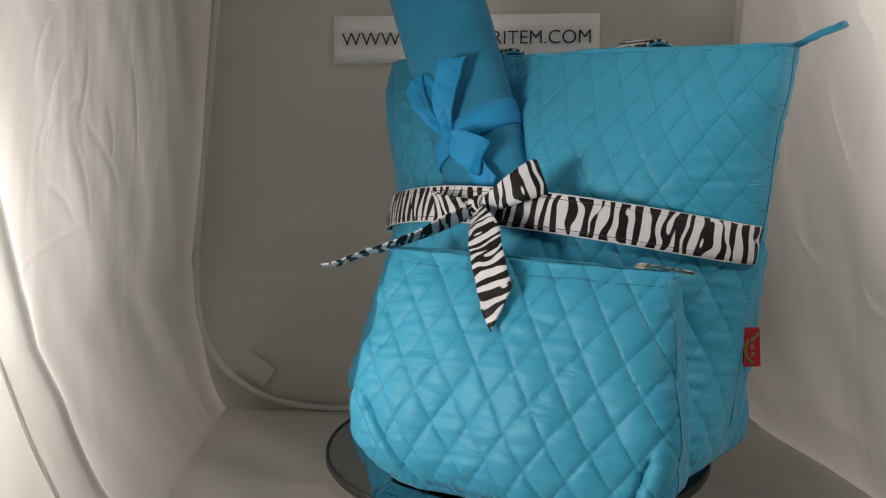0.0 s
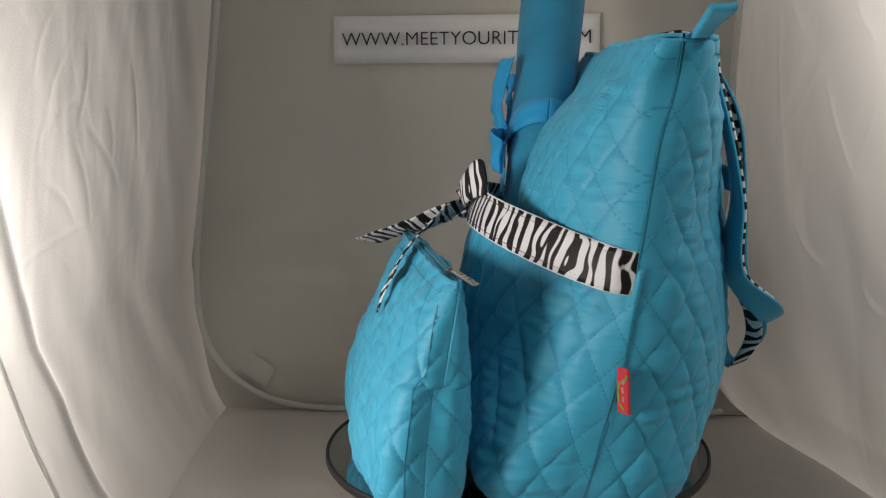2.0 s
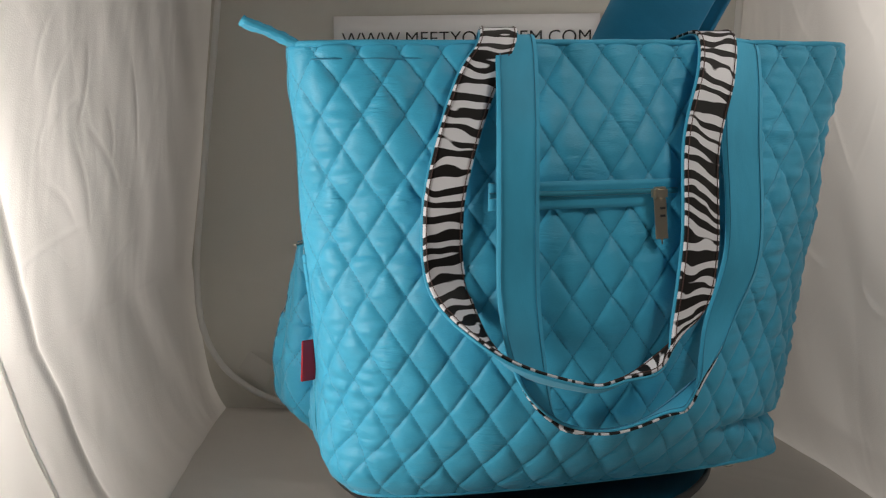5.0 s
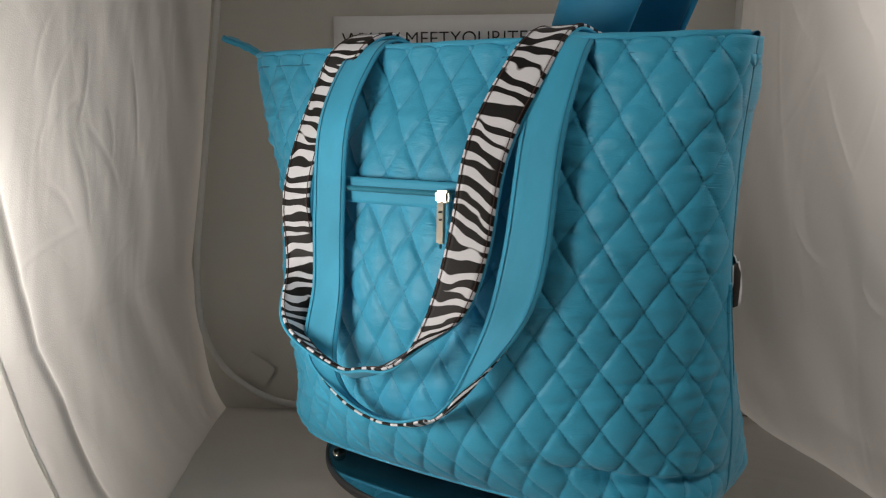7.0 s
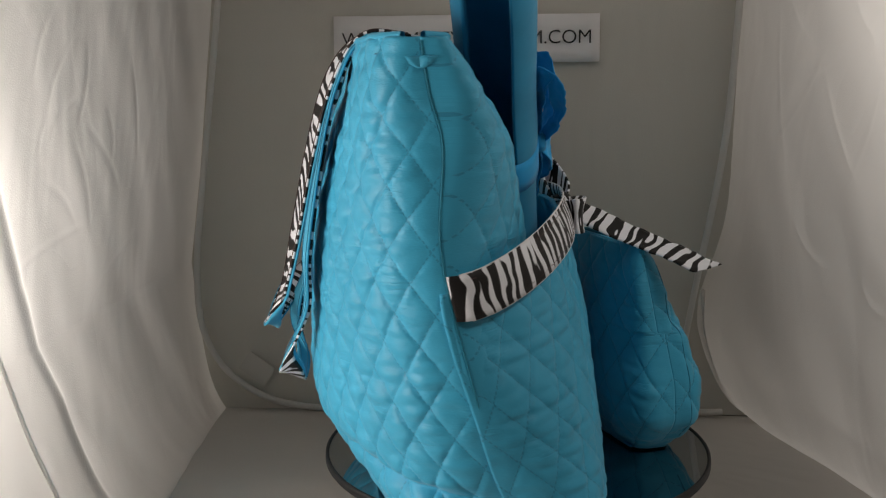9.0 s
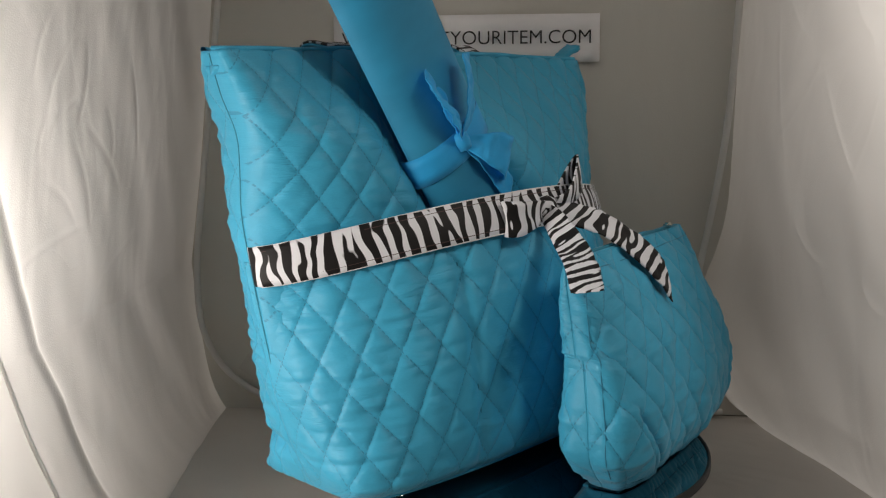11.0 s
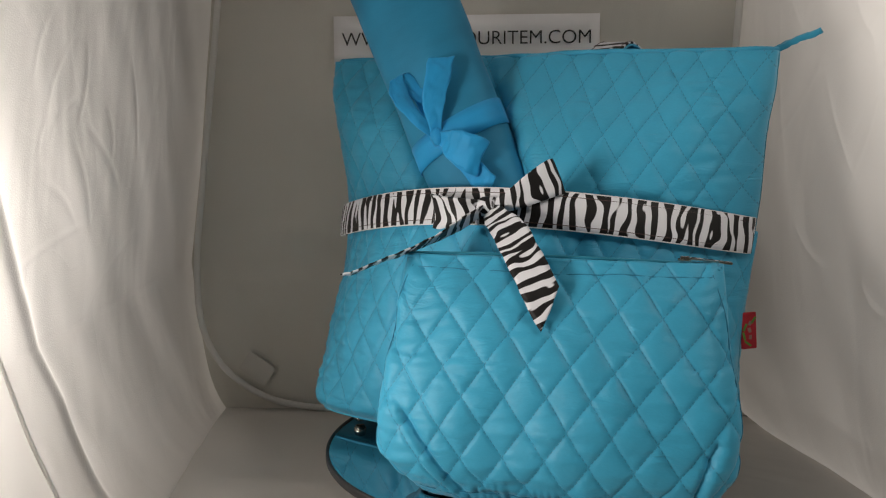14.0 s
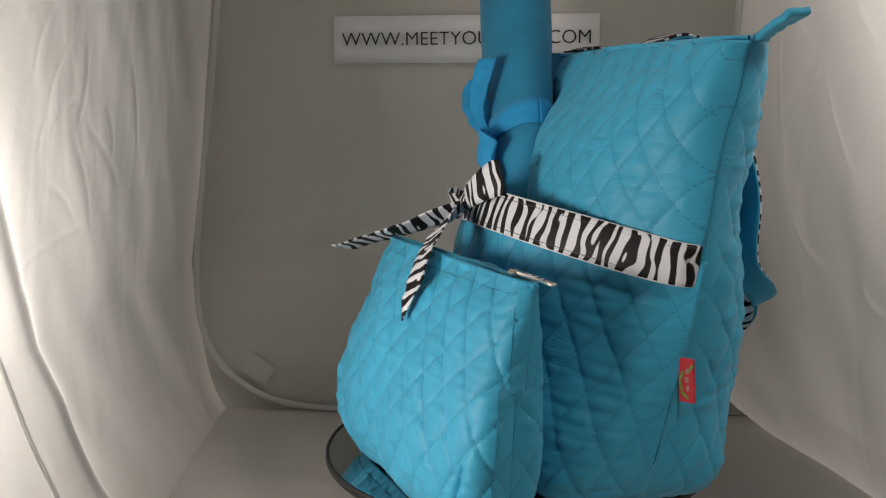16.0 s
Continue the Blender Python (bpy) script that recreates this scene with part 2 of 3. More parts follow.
def plate(name, size, m, mat, parent=None, label="", ends=0.004):
    """A flat plate (x, y thick, z) with rounded corners."""
    bm = bmesh.new()
    bmesh.ops.create_cube(bm, size=1.0, matrix=Matrix.Diagonal((*size, 1)))
    long_edges = [e for e in bm.edges if abs(e.verts[0].co.y - e.verts[1].co.y) > 0.5 * size[1]]
    bmesh.ops.bevel(bm, geom=long_edges, offset=ends, segments=5, affect="EDGES", clamp_overlap=True)
    bmesh.ops.bevel(bm, geom=[e for e in bm.edges if abs(e.verts[0].co.y - e.verts[1].co.y) < 1e-6], offset=size[1] * 0.25, segments=2, affect="EDGES", clamp_overlap=True)
    bm.transform(m)
    return from_bm(name, bm, mat, parent, label)


def turned(name, profile, mat, parent=None, label="", m=Matrix(), k=96):
    """A body turned about z from (radius, height) pairs."""
    g = np.linspace(0, 2 * np.pi, k, endpoint=False)
    pts = np.array([[(r * np.cos(x), r * np.sin(x), z) for x in g] for r, z in profile])
    ob = sheet(name, pts, mat, parent, label, closed=True, flip=False)
    ob.data.transform(m)
    return ob


def fuzz(x, y, z, size, seed=0.0):
    return noise.noise(Vector((x * size + seed, y * size, z * size)))


def thing(name, label, category, m, group=""):
    ob = new(name)
    ob.empty_display_size = 0.02
    ob.matrix_world = m
    return tagged(ob, label, category, group)


# ---- the light tent ----
def wall_points(n, m, place):
    """A grid of the points place(u, v)."""
    out = np.zeros((n, m, 3))
    for i in range(n):
        for j in range(m):
            out[i, j] = place(j / (m - 1), i / (n - 1))
    return out


# Sharp fold lines in the two side cloths: from (y, z) to (y, z)
LEFT_FOLDS = ((-0.086, 0.321, -0.057, 0.341), (-0.040, 0.372, -0.046, 0.331), (-0.108, 0.309, -0.095, 0.332), (-0.021, 0.316, 0.025, 0.278), (0.004, 0.330, 0.015, 0.299), (-0.043, 0.302, -0.016, 0.252),
              (-0.085, 0.280, -0.048, 0.253), (-0.017, 0.168, 0.059, 0.216), (0.051, 0.364, 0.065, 0.305), (-0.094, 0.345, -0.068, 0.383), (-0.124, 0.229, -0.046, 0.244), (-0.118, 0.364, -0.098, 0.402))
RIGHT_FOLDS = ((0.146, 0.309, 0.092, 0.361), (0.092, 0.361, 0.013, 0.389), (0.073, 0.348, 0.029, 0.281), (0.144, 0.420, 0.107, 0.386), (0.028, 0.276, -0.006, 0.340), (0.166, 0.392, 0.148, 0.303),
               (0.110, 0.221, 0.067, 0.201), (0.000, 0.191, -0.023, 0.178), (0.037, 0.413, 0.008, 0.385))


def creases(y, z, folds):
    """Each fold is a ridge with a shallow dip beside it, dying out at both ends."""
    out = 0.0
    for ya, za, yb, zb in folds:
        dy, dz = yb - ya, zb - za
        long = math.hypot(dy, dz)
        t = ((y - ya) * dy + (z - za) * dz) / long ** 2
        if -0.3 < t < 1.3:
            d = ((y - ya) * dz - (z - za) * dy) / long + 0.003 * math.sin(3 * t)
            if abs(d) < 0.04:
                fade = max(0.0, 1 - (abs(t - 0.5) / 0.8) ** 3)
                out += fade * (0.0006 * math.exp(-(d / 0.0028) ** 2) - 0.0005 * math.exp(-((d - 0.010) / 0.010) ** 2))
    return out


def left_x(y, z):
    zz = z - DISC
    return -0.345 - 0.01 * math.sin(3 * zz) + (0.022 + 0.08 * (0.27 - y)) * math.exp(-max(z, 0) / 0.035) + 0.14 * max(0, zz - 0.1) + 0.02 * (0.26 - y) - 0.035 * max(0, 0.1 - abs(zz - 0.1)) - 0.003


LEFT_SEAM = ((-0.212, 0.375), (-0.178, 0.311), (-0.157, 0.272), (-0.114, 0.197), (-0.077, 0.121), (-0.061, 0.033), (-0.064, 0.010))


def seam_ridge(y, z):
    """The sewn edge between the side cloth's two panels."""
    away = 1.0
    for (ya, za), (yb, zb) in zip(LEFT_SEAM, LEFT_SEAM[1:]):
        dy, dz = yb - ya, zb - za
        t = min(1, max(0, ((y - ya) * dy + (z - za) * dz) / (dy * dy + dz * dz)))
        away = min(away, math.hypot(y - ya - t * dy, z - za - t * dz))
    return 0.0030 * math.exp(-(away / 0.0045) ** 2) + 0.0015 * math.exp(-(away / 0.012) ** 2)


def left_place(u, v):
    y, z = 0.27 - 0.49 * u, 0.61 * v
    f = 0.007 * fuzz(0.2 * y, y * 1.2 + 0.5 * z, 0.5 * z, 7, 3.1) + 0.0025 * fuzz(0, y + 0.6 * z, z * 0.4, 19, 9.0) + creases(y, z, LEFT_FOLDS) + seam_ridge(y, z)
    edge = min(1, (0.27 - y) / 0.06)
    return (left_x(y, z) + f * edge, y, z)


def right_x(y, z):
    zz = z - DISC
    return 0.218 + 0.22 * (0.26 - y) * (0.6 + 0.5 * math.exp(-max(0, zz) / 0.2)) + 0.02 * zz - 0.026 * math.exp(-((zz - 0.05) / 0.07) ** 2) * math.exp(-(0.26 - y) / 0.1) + 0.035 * math.exp(-max(z, 0) / 0.022)


def right_place(u, v):
    y, z = 0.27 - 0.49 * u, 0.61 * v
    f = 0.007 * fuzz(0.1, y * 1.1 - 0.5 * z, 0.5 * z, 7, 13.1) + 0.0025 * fuzz(0.4, y - 0.6 * z, z * 0.4, 19, 5.0) + creases(y, z, RIGHT_FOLDS)
    edge = min(1, (0.27 - y) / 0.06)
    return (right_x(y, z) + f * edge, y, z)


def back_place(u, v):
    x, z = -0.40 + 0.75 * u, 0.61 * v
    return (x, 0.262 + 0.004 * fuzz(x, 0, z, 6, 2.0) + 0.0012 * math.sin(z * 210 + 2 * fuzz(x, 0, z, 9)) * max(0, fuzz(x, 0.3, z, 4)), z)


tagged(sheet("wall_left", wall_points(260, 230, left_place), CLOTH, flip=True), "white translucent tent cloth with slack creases", "wall", kind="structure")
tagged(sheet("wall_right", wall_points(260, 230, right_place), CLOTH), "white translucent tent cloth with slack creases", "wall", kind="structure")
tagged(sheet("wall_back", wall_points(100, 100, back_place), BACK_CLOTH), "grey-white backdrop cloth of the tent", "wall", kind="structure")
tagged(sheet("floor", wall_points(60, 60, lambda u, v: (-0.42 + 0.9 * u, -0.5 + 0.765 * v, 0.002 * fuzz(u, v, 0, 6))), FLOOR_CLOTH), "off-white cloth floor of the tent", "floor", kind="structure")
tagged(sheet("ceiling", wall_points(20, 20, lambda u, v: (-0.42 + 0.9 * u, -0.26 + 0.525 * v, 0.60 + 0.01 * fuzz(u, v, 1, 5))), CLOTH, flip=True), "white cloth top of the tent", "ceiling", kind="structure")


def at_disc(points):
    return [(x, y, z + DISC) for x, y, z in points]


def piping(points, radius=0.0035):
    return tagged(tube("trim", at_disc(points), radius, PIPING, n=90), "white sewn piping round a tent panel", "piping", kind="structure")


piping([(-0.292, 0.250, 0.50), (-0.308, 0.250, 0.374), (-0.331, 0.248, 0.20), (-0.343, 0.247, 0.10), (-0.339, 0.248, 0.025), (-0.308, 0.252, -0.027), (-0.242, 0.255, -0.058), (-0.10, 0.256, -0.061), (0.10, 0.256, -0.061), (0.22, 0.256, -0.059)])
piping([(0.226, 0.248, 0.50), (0.220, 0.248, 0.366), (0.210, 0.246, 0.226), (0.186, 0.246, 0.080), (0.174, 0.250, 0.0)])
piping([(0.194, 0.252, 0.075), (0.204, 0.252, 0.01), (0.235, 0.252, -0.045), (0.262, 0.235, -0.062)], 0.0025)

piping([(left_x(y, z + DISC) + 0.004, y, z) for y, z in ((-0.19, 0.165), (-0.161, 0.118), (-0.147, 0.093), (-0.131, 0.041), (-0.118, -0.007), (-0.122, -0.03))], 0.0016)

# ---- the room outside the tent ----
bm = bmesh.new()
bmesh.ops.create_cube(bm, size=1.0, matrix=Matrix.Translation((0, 0, 1.49)) @ Matrix.Diagonal((3.6, 3.6, 3.0, 1)))
bmesh.ops.reverse_faces(bm, faces=bm.faces[:])
tagged(from_bm("wall_room", bm, ROOM), "plain painted room round the tent", "wall", kind="structure")

# ---- the paper sign ----
def paper_sign():
    th = thing("paper_sign", "white printed paper strip taped to the tent's backdrop", "sign", pose(-0.0525, 0.2565, 0.3350 + DISC, rx=90))
    w, h = 0.273, 0.048
    n, m = 5, 24
    pts = np.zeros((n, m, 3))
    for i in range(n):
        for j in range(m):
            u, v = j / (m - 1) - 0.5, i / (n - 1) - 0.5
            pts[i, j] = (u * w, v * h - 0.001 * u, 0.0014 * math.sin(u * 5 + v))
    sheet("paper", pts, PAPER, th, thick=0.0003)
    font = bpy.data.curves.new("lettering", "FONT")
    font.body, font.size, font.align_x, font.align_y = "WWW.MEETYOURITEM.COM", 0.0212, "CENTER", "CENTER"
    font.extrude, font.offset = 0.0001, -0.00013
    text = new("lettering", font)
    dg = bpy.context.evaluated_depsgraph_get()
    me = bpy.data.meshes.new_from_object(text.evaluated_get(dg))
    bpy.data.objects.remove(text)
    xs = [v.co.x for v in me.vertices]
    k = 0.255 / (max(xs) - min(xs))
    mid = (max(xs) + min(xs)) / 2
    for v in me.vertices:
        v.co = ((v.co.x - mid) * k, v.co.y * k, v.co.z + 0.0030)
    me.materials.clear()
    me.materials.append(INK)
    under(new("lettering", me), th, "thin black printed capital letters")


paper_sign()
block("tape_patch", (0.034, 0.0006, 0.024), pose(-0.284, 0.2555, -0.017 + DISC, ry=35), CLEAR_TAPE)
tagged(bpy.data.objects["tape_patch"], "small frosted tape patch stuck on the backdrop", "tape")


# ---- the turntable ----
def turntable():
    th = thing("turntable", "round mirror-topped display turntable with a black rim", "turntable", bag_pose(0))
    turned("mirror_plate", [(0.0001, -0.001), (0.1505, -0.001), (0.1506, -0.003), (0.0001, -0.003)], MIRROR, th, "dark reflecting mirror glass").data.polygons.foreach_set("use_smooth", [False] * 288)
    turned("rim", [(0.1504, -0.0035), (0.1504, -0.0006), (0.1512, 0.0002), (0.1524, 0.0002), (0.1531, -0.0006), (0.1533, -0.005), (0.1518, -0.0072), (0.1460, -0.0075), (0.1504, -0.0035)], BLACK, th, "black rubber rim")
    turned("underside", [(0.1470, -0.0074), (0.118, -0.012), (0.0001, -0.012)], BASE_PLASTIC, th, "black plastic underside")
    return th


def turntable_base():
    th = thing("motor_pedestal", "black plastic motor pedestal under the turntable", "pedestal", pose(0, 0, 0))
    turned("housing", [(0.0001, DISC - 0.0125), (0.100, DISC - 0.0125), (0.106, DISC - 0.018), (0.112, 0.006), (0.110, 0.002), (0.0001, 0.002)], BASE_PLASTIC, th)
    return th


table = turntable()
turntable_base()


# ---- the bag ----
LEVELS = np.array([
    # z, seam at +x (x, y), seam at -x (x, y), back y, front y, pocket y, then the fullness at the +x and -x ends of back, front and pocket
    (0.010, 0.150, 0.026, -0.180, 0.033, 0.112, 0.008, -0.030, 0.12, 0.10, 0.37, 0.37, 0.12, 0.15),
    (0.022, 0.160, 0.031, -0.184, 0.038, 0.124, 0.005, -0.042, 0.20, 0.24, 0.42, 0.42, 0.12, 0.15),
    (0.060, 0.164, 0.040, -0.190, 0.052, 0.152, 0.003, -0.047, 0.44, 0.51, 0.50, 0.49, 0.24, 0.33),
    (0.110, 0.165, 0.053, -0.193, 0.065, 0.157, 0.001, -0.044, 0.44, 0.58, 0.62, 0.60, 0.53, 0.52),
    (0.160, 0.169, 0.059, -0.194, 0.078, 0.156, 0.000, -0.037, 0.51, 0.55, 0.68, 0.67, 0.79, 0.69),
    (0.200, 0.173, 0.064, -0.196, 0.084, 0.150, 0.003, -0.024, 0.62, 0.47, 0.60, 0.54, 0.97, 0.76),
    (0.250, 0.175, 0.071, -0.198, 0.082, 0.140, 0.020, 0.001, 0.44, 0.30, 0.45, 0.34, 1.02, 0.72),
    (0.280, 0.179, 0.078, -0.204, 0.090, 0.129, 0.046, 0.029, 0.39, 0.23, 0.22, 0.16, 1.02, 0.57),
    (0.309, 0.180, 0.082, -0.209, 0.095, 0.122, 0.069, 0.054, 0.30, 0.29, 0.13, 0.12, 1.01, 0.44)])


def smooth_level(z):
    """The bag's cross-section numbers at height z."""
    zs = LEVELS[:, 0]
    i = int(np.clip(np.searchsorted(zs, z) - 1, 0, len(zs) - 2))
    f = (z - zs[i]) / (zs[i + 1] - zs[i])
    a, b = LEVELS[i], LEVELS[i + 1]
    ma = (LEVELS[i + 1] - LEVELS[max(i - 1, 0)]) / (zs[i + 1] - zs[max(i - 1, 0)])
    mb = (LEVELS[min(i + 2, len(zs) - 1)] - LEVELS[i]) / (zs[min(i + 2, len(zs) - 1)] - zs[i])
    h = zs[i + 1] - zs[i]
    return (2 * f ** 3 - 3 * f ** 2 + 1) * a + (f ** 3 - 2 * f ** 2 + f) * h * ma + (-2 * f ** 3 + 3 * f ** 2) * b + (f ** 3 - f ** 2) * h * mb


def side_curve(z, which, n):
    """Points from the +x seam to the -x seam along the back, the front or the pocket."""
    L = smooth_level(z)
    R, S = np.array(L[1:3]), np.array(L[3:5])
    k = ("back", "front", "pocket").index(which)
    g = np.linspace(0, np.pi, n)
    t = (1 - np.cos(g)) / 2
    deep, full = L[5 + k], L[8 + 2 * k] * (1 - t) + L[9 + 2 * k] * t
    line = R[None] * (1 - t[:, None]) + S[None] * t[:, None]
    mid = (R[1] + S[1]) / 2
    line[:, 1] += (deep - mid) * np.sin(g) ** (2 * full)
    if which == "front":
        # the rolled pad presses the cloth back where it leans
        px, py = 0.004 - 0.50 * (z - 0.120), 0.007 + 0.14 * (z - 0.120) + 0.026
        press = np.exp(-(np.abs(line[:, 0] - px) / 0.045) ** 4)
        line[:, 1] += press * np.maximum(0, py - line[:, 1])
    return np.column_stack([line, np.full(n, z)])


def facets(p, q):
    """Each diamond leans a little its own way."""
    i, j = np.floor(p), np.floor(q)
    a = np.modf(np.sin(i * 12.99 + j * 78.23) * 43758.5)[0]
    b = np.modf(np.sin(i * 39.35 + j * 11.13) * 24634.6)[0]
    return 0.0015 * (a * (p - i - 0.5) + b * (q - j - 0.5)) + 0.0005 * a


def quilted(which, zs, n, a, b, amp, outward, seed=0.0, wrinkle=0.0014, shift=0.0, seams=()):
    """A quilted panel: smooth rows, even steps along each, pushed out between the stitch lines."""
    rows = []
    for z in zs:
        c = side_curve(z, which, 160)
        d = np.concatenate([[0], np.cumsum(np.linalg.norm(np.diff(c, axis=0), axis=1))])
        e = np.linspace(0, d[-1], n)
        rows.append(np.column_stack([np.interp(e, d, c[:, i]) for i in range(3)]))
    P = np.array(rows)
    du = np.concatenate([np.zeros((len(zs), 1)), np.cumsum(np.linalg.norm(np.diff(P, axis=1), axis=2), 1)], 1)
    du = du - du[:, -1:] / 2 + shift
    if which == "front":
        du = -1.04 * P[:, :, 0] + shift               # the stitch lines run straight across the pressed-in cloth
    dv = np.repeat(np.asarray(zs)[:, None], n, 1)
    tu, tv = np.gradient(P, axis=1), np.gradient(P, axis=0)
    nor = np.cross(tu, tv)
    nor /= np.maximum(np.linalg.norm(nor, axis=2), 1e-9)[..., None]
    if outward < 0:
        nor = -nor
    p, q = du / a + dv / b, du / a - dv / b
    puff = (np.abs(np.sin(np.pi * p)) * np.abs(np.sin(np.pi * q))) ** 0.42
    gather = 0.35 + 0.9 * np.clip((np.abs(P[:, :, 0] + 0.01) - 0.07) / 0.08, 0, 1)      # the cloth puckers towards the side seams
    big = np.zeros_like(du)
    for i in range(len(zs)):
        for j in range(n):
            x, y, z = du[i, j], 0.0, dv[i, j]
            big[i, j] = 0.0030 * fuzz(x, seed, z, 13, seed) + gather[i, j] * wrinkle * fuzz(x * 0.45, seed, z * 2.2, 75, seed) * (0.4 + puff[i, j])
    edge = np.minimum(1, np.minimum(np.arange(n), n - 1 - np.arange(n)) / 20.0)[None]
    big = big + facets(p, q) * puff
    near = np.minimum(np.abs(p - np.round(p)), np.abs(q - np.round(q)))
    groove = -0.0008 * np.exp(-(near / 0.045) ** 2)
    if which == "back":
        # the boxed lower corner at the -x end folds over itself
        low = np.clip((-0.075 - P[:, :, 0]) / 0.05, 0, 1)
        groove = groove - 0.0075 * low * np.exp(-((P[:, :, 2] - 0.040 - 0.12 * (P[:, :, 0] + 0.15)) / 0.006) ** 2)
    for x0 in seams:
        away = np.abs(P[:, :, 0] - x0)
        groove = groove - 0.0028 * np.exp(-(away / 0.0045) ** 2)
    flat = np.clip((dv - 0.010) / 0.022, 0.1, 1)      # drawn tight towards the bottom seam
    P = P + nor * ((amp * puff * flat + big * flat + groove) * edge)[..., None]
    return P, np.stack([du, dv], 2)


def quilted_bag():
    th = thing("diaper_bag", "turquoise quilted satin tote bag with zebra trim on a turntable", "bag", bag_pose(0))
    zs = np.concatenate([np.linspace(0.010, 0.030, 14), np.linspace(0.0325, 0.309, 150)])
    P, uv = quilted("back", zs, 320, QA, QB, 0.0024, 1, 4.0)
    sheet("back_panel", P, QUILT, th, "quilted turquoise satin wrapping round the sides", thick=0.003, uv=uv)
    top_back = P[-1]
    P, uv = quilted("front", zs[40:], 230, QA, QB, 0.0014, -1, 8.0, wrinkle=0.0010)
    sheet("front_panel", P, QUILT, th, "quilted turquoise satin front", thick=0.003, uv=uv, flip=True)
    top_front = P[-1]
    # the front pocket under the zebra band rises in an arch towards the middle
    zp = np.concatenate([np.linspace(0.010, 0.030, 14), np.linspace(0.0325, 0.200, 95)])
    P, uv = quilted("pocket", zp, 240, PA, PB, 0.0019, -1, 12.0, seams=(0.058, -0.088))
    arch = lambda x: 0.179 - 0.028 * (x / 0.178) ** 2
    for i in range(len(zp)):
        f = (zp[i] - 0.010) / 0.190
        P[i, :, 2] = 0.010 + f * (arch(P[i, :, 0]) + 0.010)
    sheet("pocket_panel", P, QUILT_POCKET, th, "quilted turquoise satin front pocket", thick=0.003, uv=uv, flip=True)
    # zebra band along the pocket's mouth
    k = 9
    band = np.zeros((k, 120, 3))
    for i in range(k):
        f = i / (k - 1)
        for j in range(120):
            z0 = arch(0.168 - 0.355 * j / 119) - 0.001 + 0.027 * f
            c = side_curve(min(z0, 0.2), "pocket", 241)
            want = 2 * j
            band[i, j] = c[want]
            way = c[min(want + 1, 240)] - c[max(want - 1, 0)]
            out = np.array((way[1], -way[0], 0.0))
            out /= np.linalg.norm(out)
            band[i, j] += (-out if out[1] > 0 else out) * (0.0058 + 0.0012 * math.sin(math.pi * f)) * min(1, 0.15 + min(np.linalg.norm(c[want] - c[0]), np.linalg.norm(c[want] - c[240])) / 0.012)
            band[i, j, 2] = arch(c[want][0]) + 0.003 + 0.027 * f
    along = np.concatenate([[0], np.cumsum(np.linalg.norm(np.diff(band[4], axis=0), axis=1))])
    uvb = np.stack([np.repeat(along[None], k, 0), np.repeat(np.linspace(-0.0135, 0.0135, k)[:, None], 120, 1)], 2)
    sheet("zebra_band", band, ZEBRA, th, "black and white zebra-print band", thick=0.0016, uv=uvb, flip=True)
    for i, name in ((0, "band_edging"), (k - 1, "band_edging")):
        tube(name, band[i][::6] + np.array((0, -0.0004, 0)), 0.0006, PALE_CLOTH, th, "thin white sewn edge", n=100, k=5)
    for i in (1, k - 2):
        tube("band_stitching", band[i][::4] + np.array((0, -0.0007, 0)), 0.00035, BROWN, th, "row of brown stitches", n=120, k=5)
    for x0 in (0.058, -0.088):
        j = np.argmin(np.abs(P[60, :, 0] - x0))
        tube("pocket_seam", P[6::9, j] + np.array((0, -0.0004, 0)), 0.0006, TAPE, th, "stitched pocket divider", n=50, k=5)
    for row, sgn in ((top_back, 1), (top_front, -1)):
        tube("hem_stitching", row[18:-18:10] + np.array((0, sgn * 0.0022, -0.0085)), 0.0005, SEAM, th, "row of stitches under the top edge", n=120, k=5)
    # bottom
    back, front = side_curve(0.011, "back", 60), side_curve(0.011, "pocket", 60)
    mid = np.array([back * (1 - f) + front * f for f in np.linspace(0, 1, 12)])
    sheet("bottom_panel", mid, SATIN, th, "flat turquoise bottom", thick=0.002)
    for edge_row, sgn in ((back, 1), (front, -1)):
        tube("bottom_seam", edge_row[2:-2:3] + np.array((0, 0.001 * sgn, -0.0005)), 0.0016, SATIN, th, "corded bottom seam", n=90, k=6)
    for x, y in ((-0.140, -0.008), (0.134, 0.012), (-0.135, 0.095), (0.115, 0.085)):
        turned("metal_foot", [(0.0001, 0.0), (0.004, 0.0005), (0.0055, 0.003), (0.005, 0.007), (0.003, 0.011)], CHROME, th, "small domed metal foot", Matrix.Translation((x, y, 0.001)), 20)
    # side seams, in a darker colour that puts in the shade of their crease
    for sgn, name in ((1, "side_seam"), (-1, "side_seam")):
        pts = []
        for z in np.linspace(0.012, 0.307, 12):
            L = smooth_level(z)
            pts.append((L[1] + 0.0013, L[2] - 0.0002, z) if sgn > 0 else (L[3] - 0.0013, L[4] - 0.0002, z))
        tube(name, pts, 0.0007, TAPE, th, "stitched turquoise side seam, darkened for its shaded crease", n=80, k=6)
    # top edge binding and the recessed zip between
    tube("top_binding", top_back[::12] + np.array((0, 0, 0.001)), 0.0022, SATIN, th, "", n=140, k=6)
    tube("top_binding", top_front[::12] + np.array((0, 0, 0.001)), 0.0022, SATIN, th, "", n=140, k=6)
    mid = np.array([(top_back[np.linspace(0, 319, 57).astype(int)] * (1 - f) + top_front[np.linspace(0, 229, 57).astype(int)] * f) - np.array((0, 0, 0.010 + 0.006 * math.sin(math.pi * f))) for f in np.linspace(0, 1, 9)])
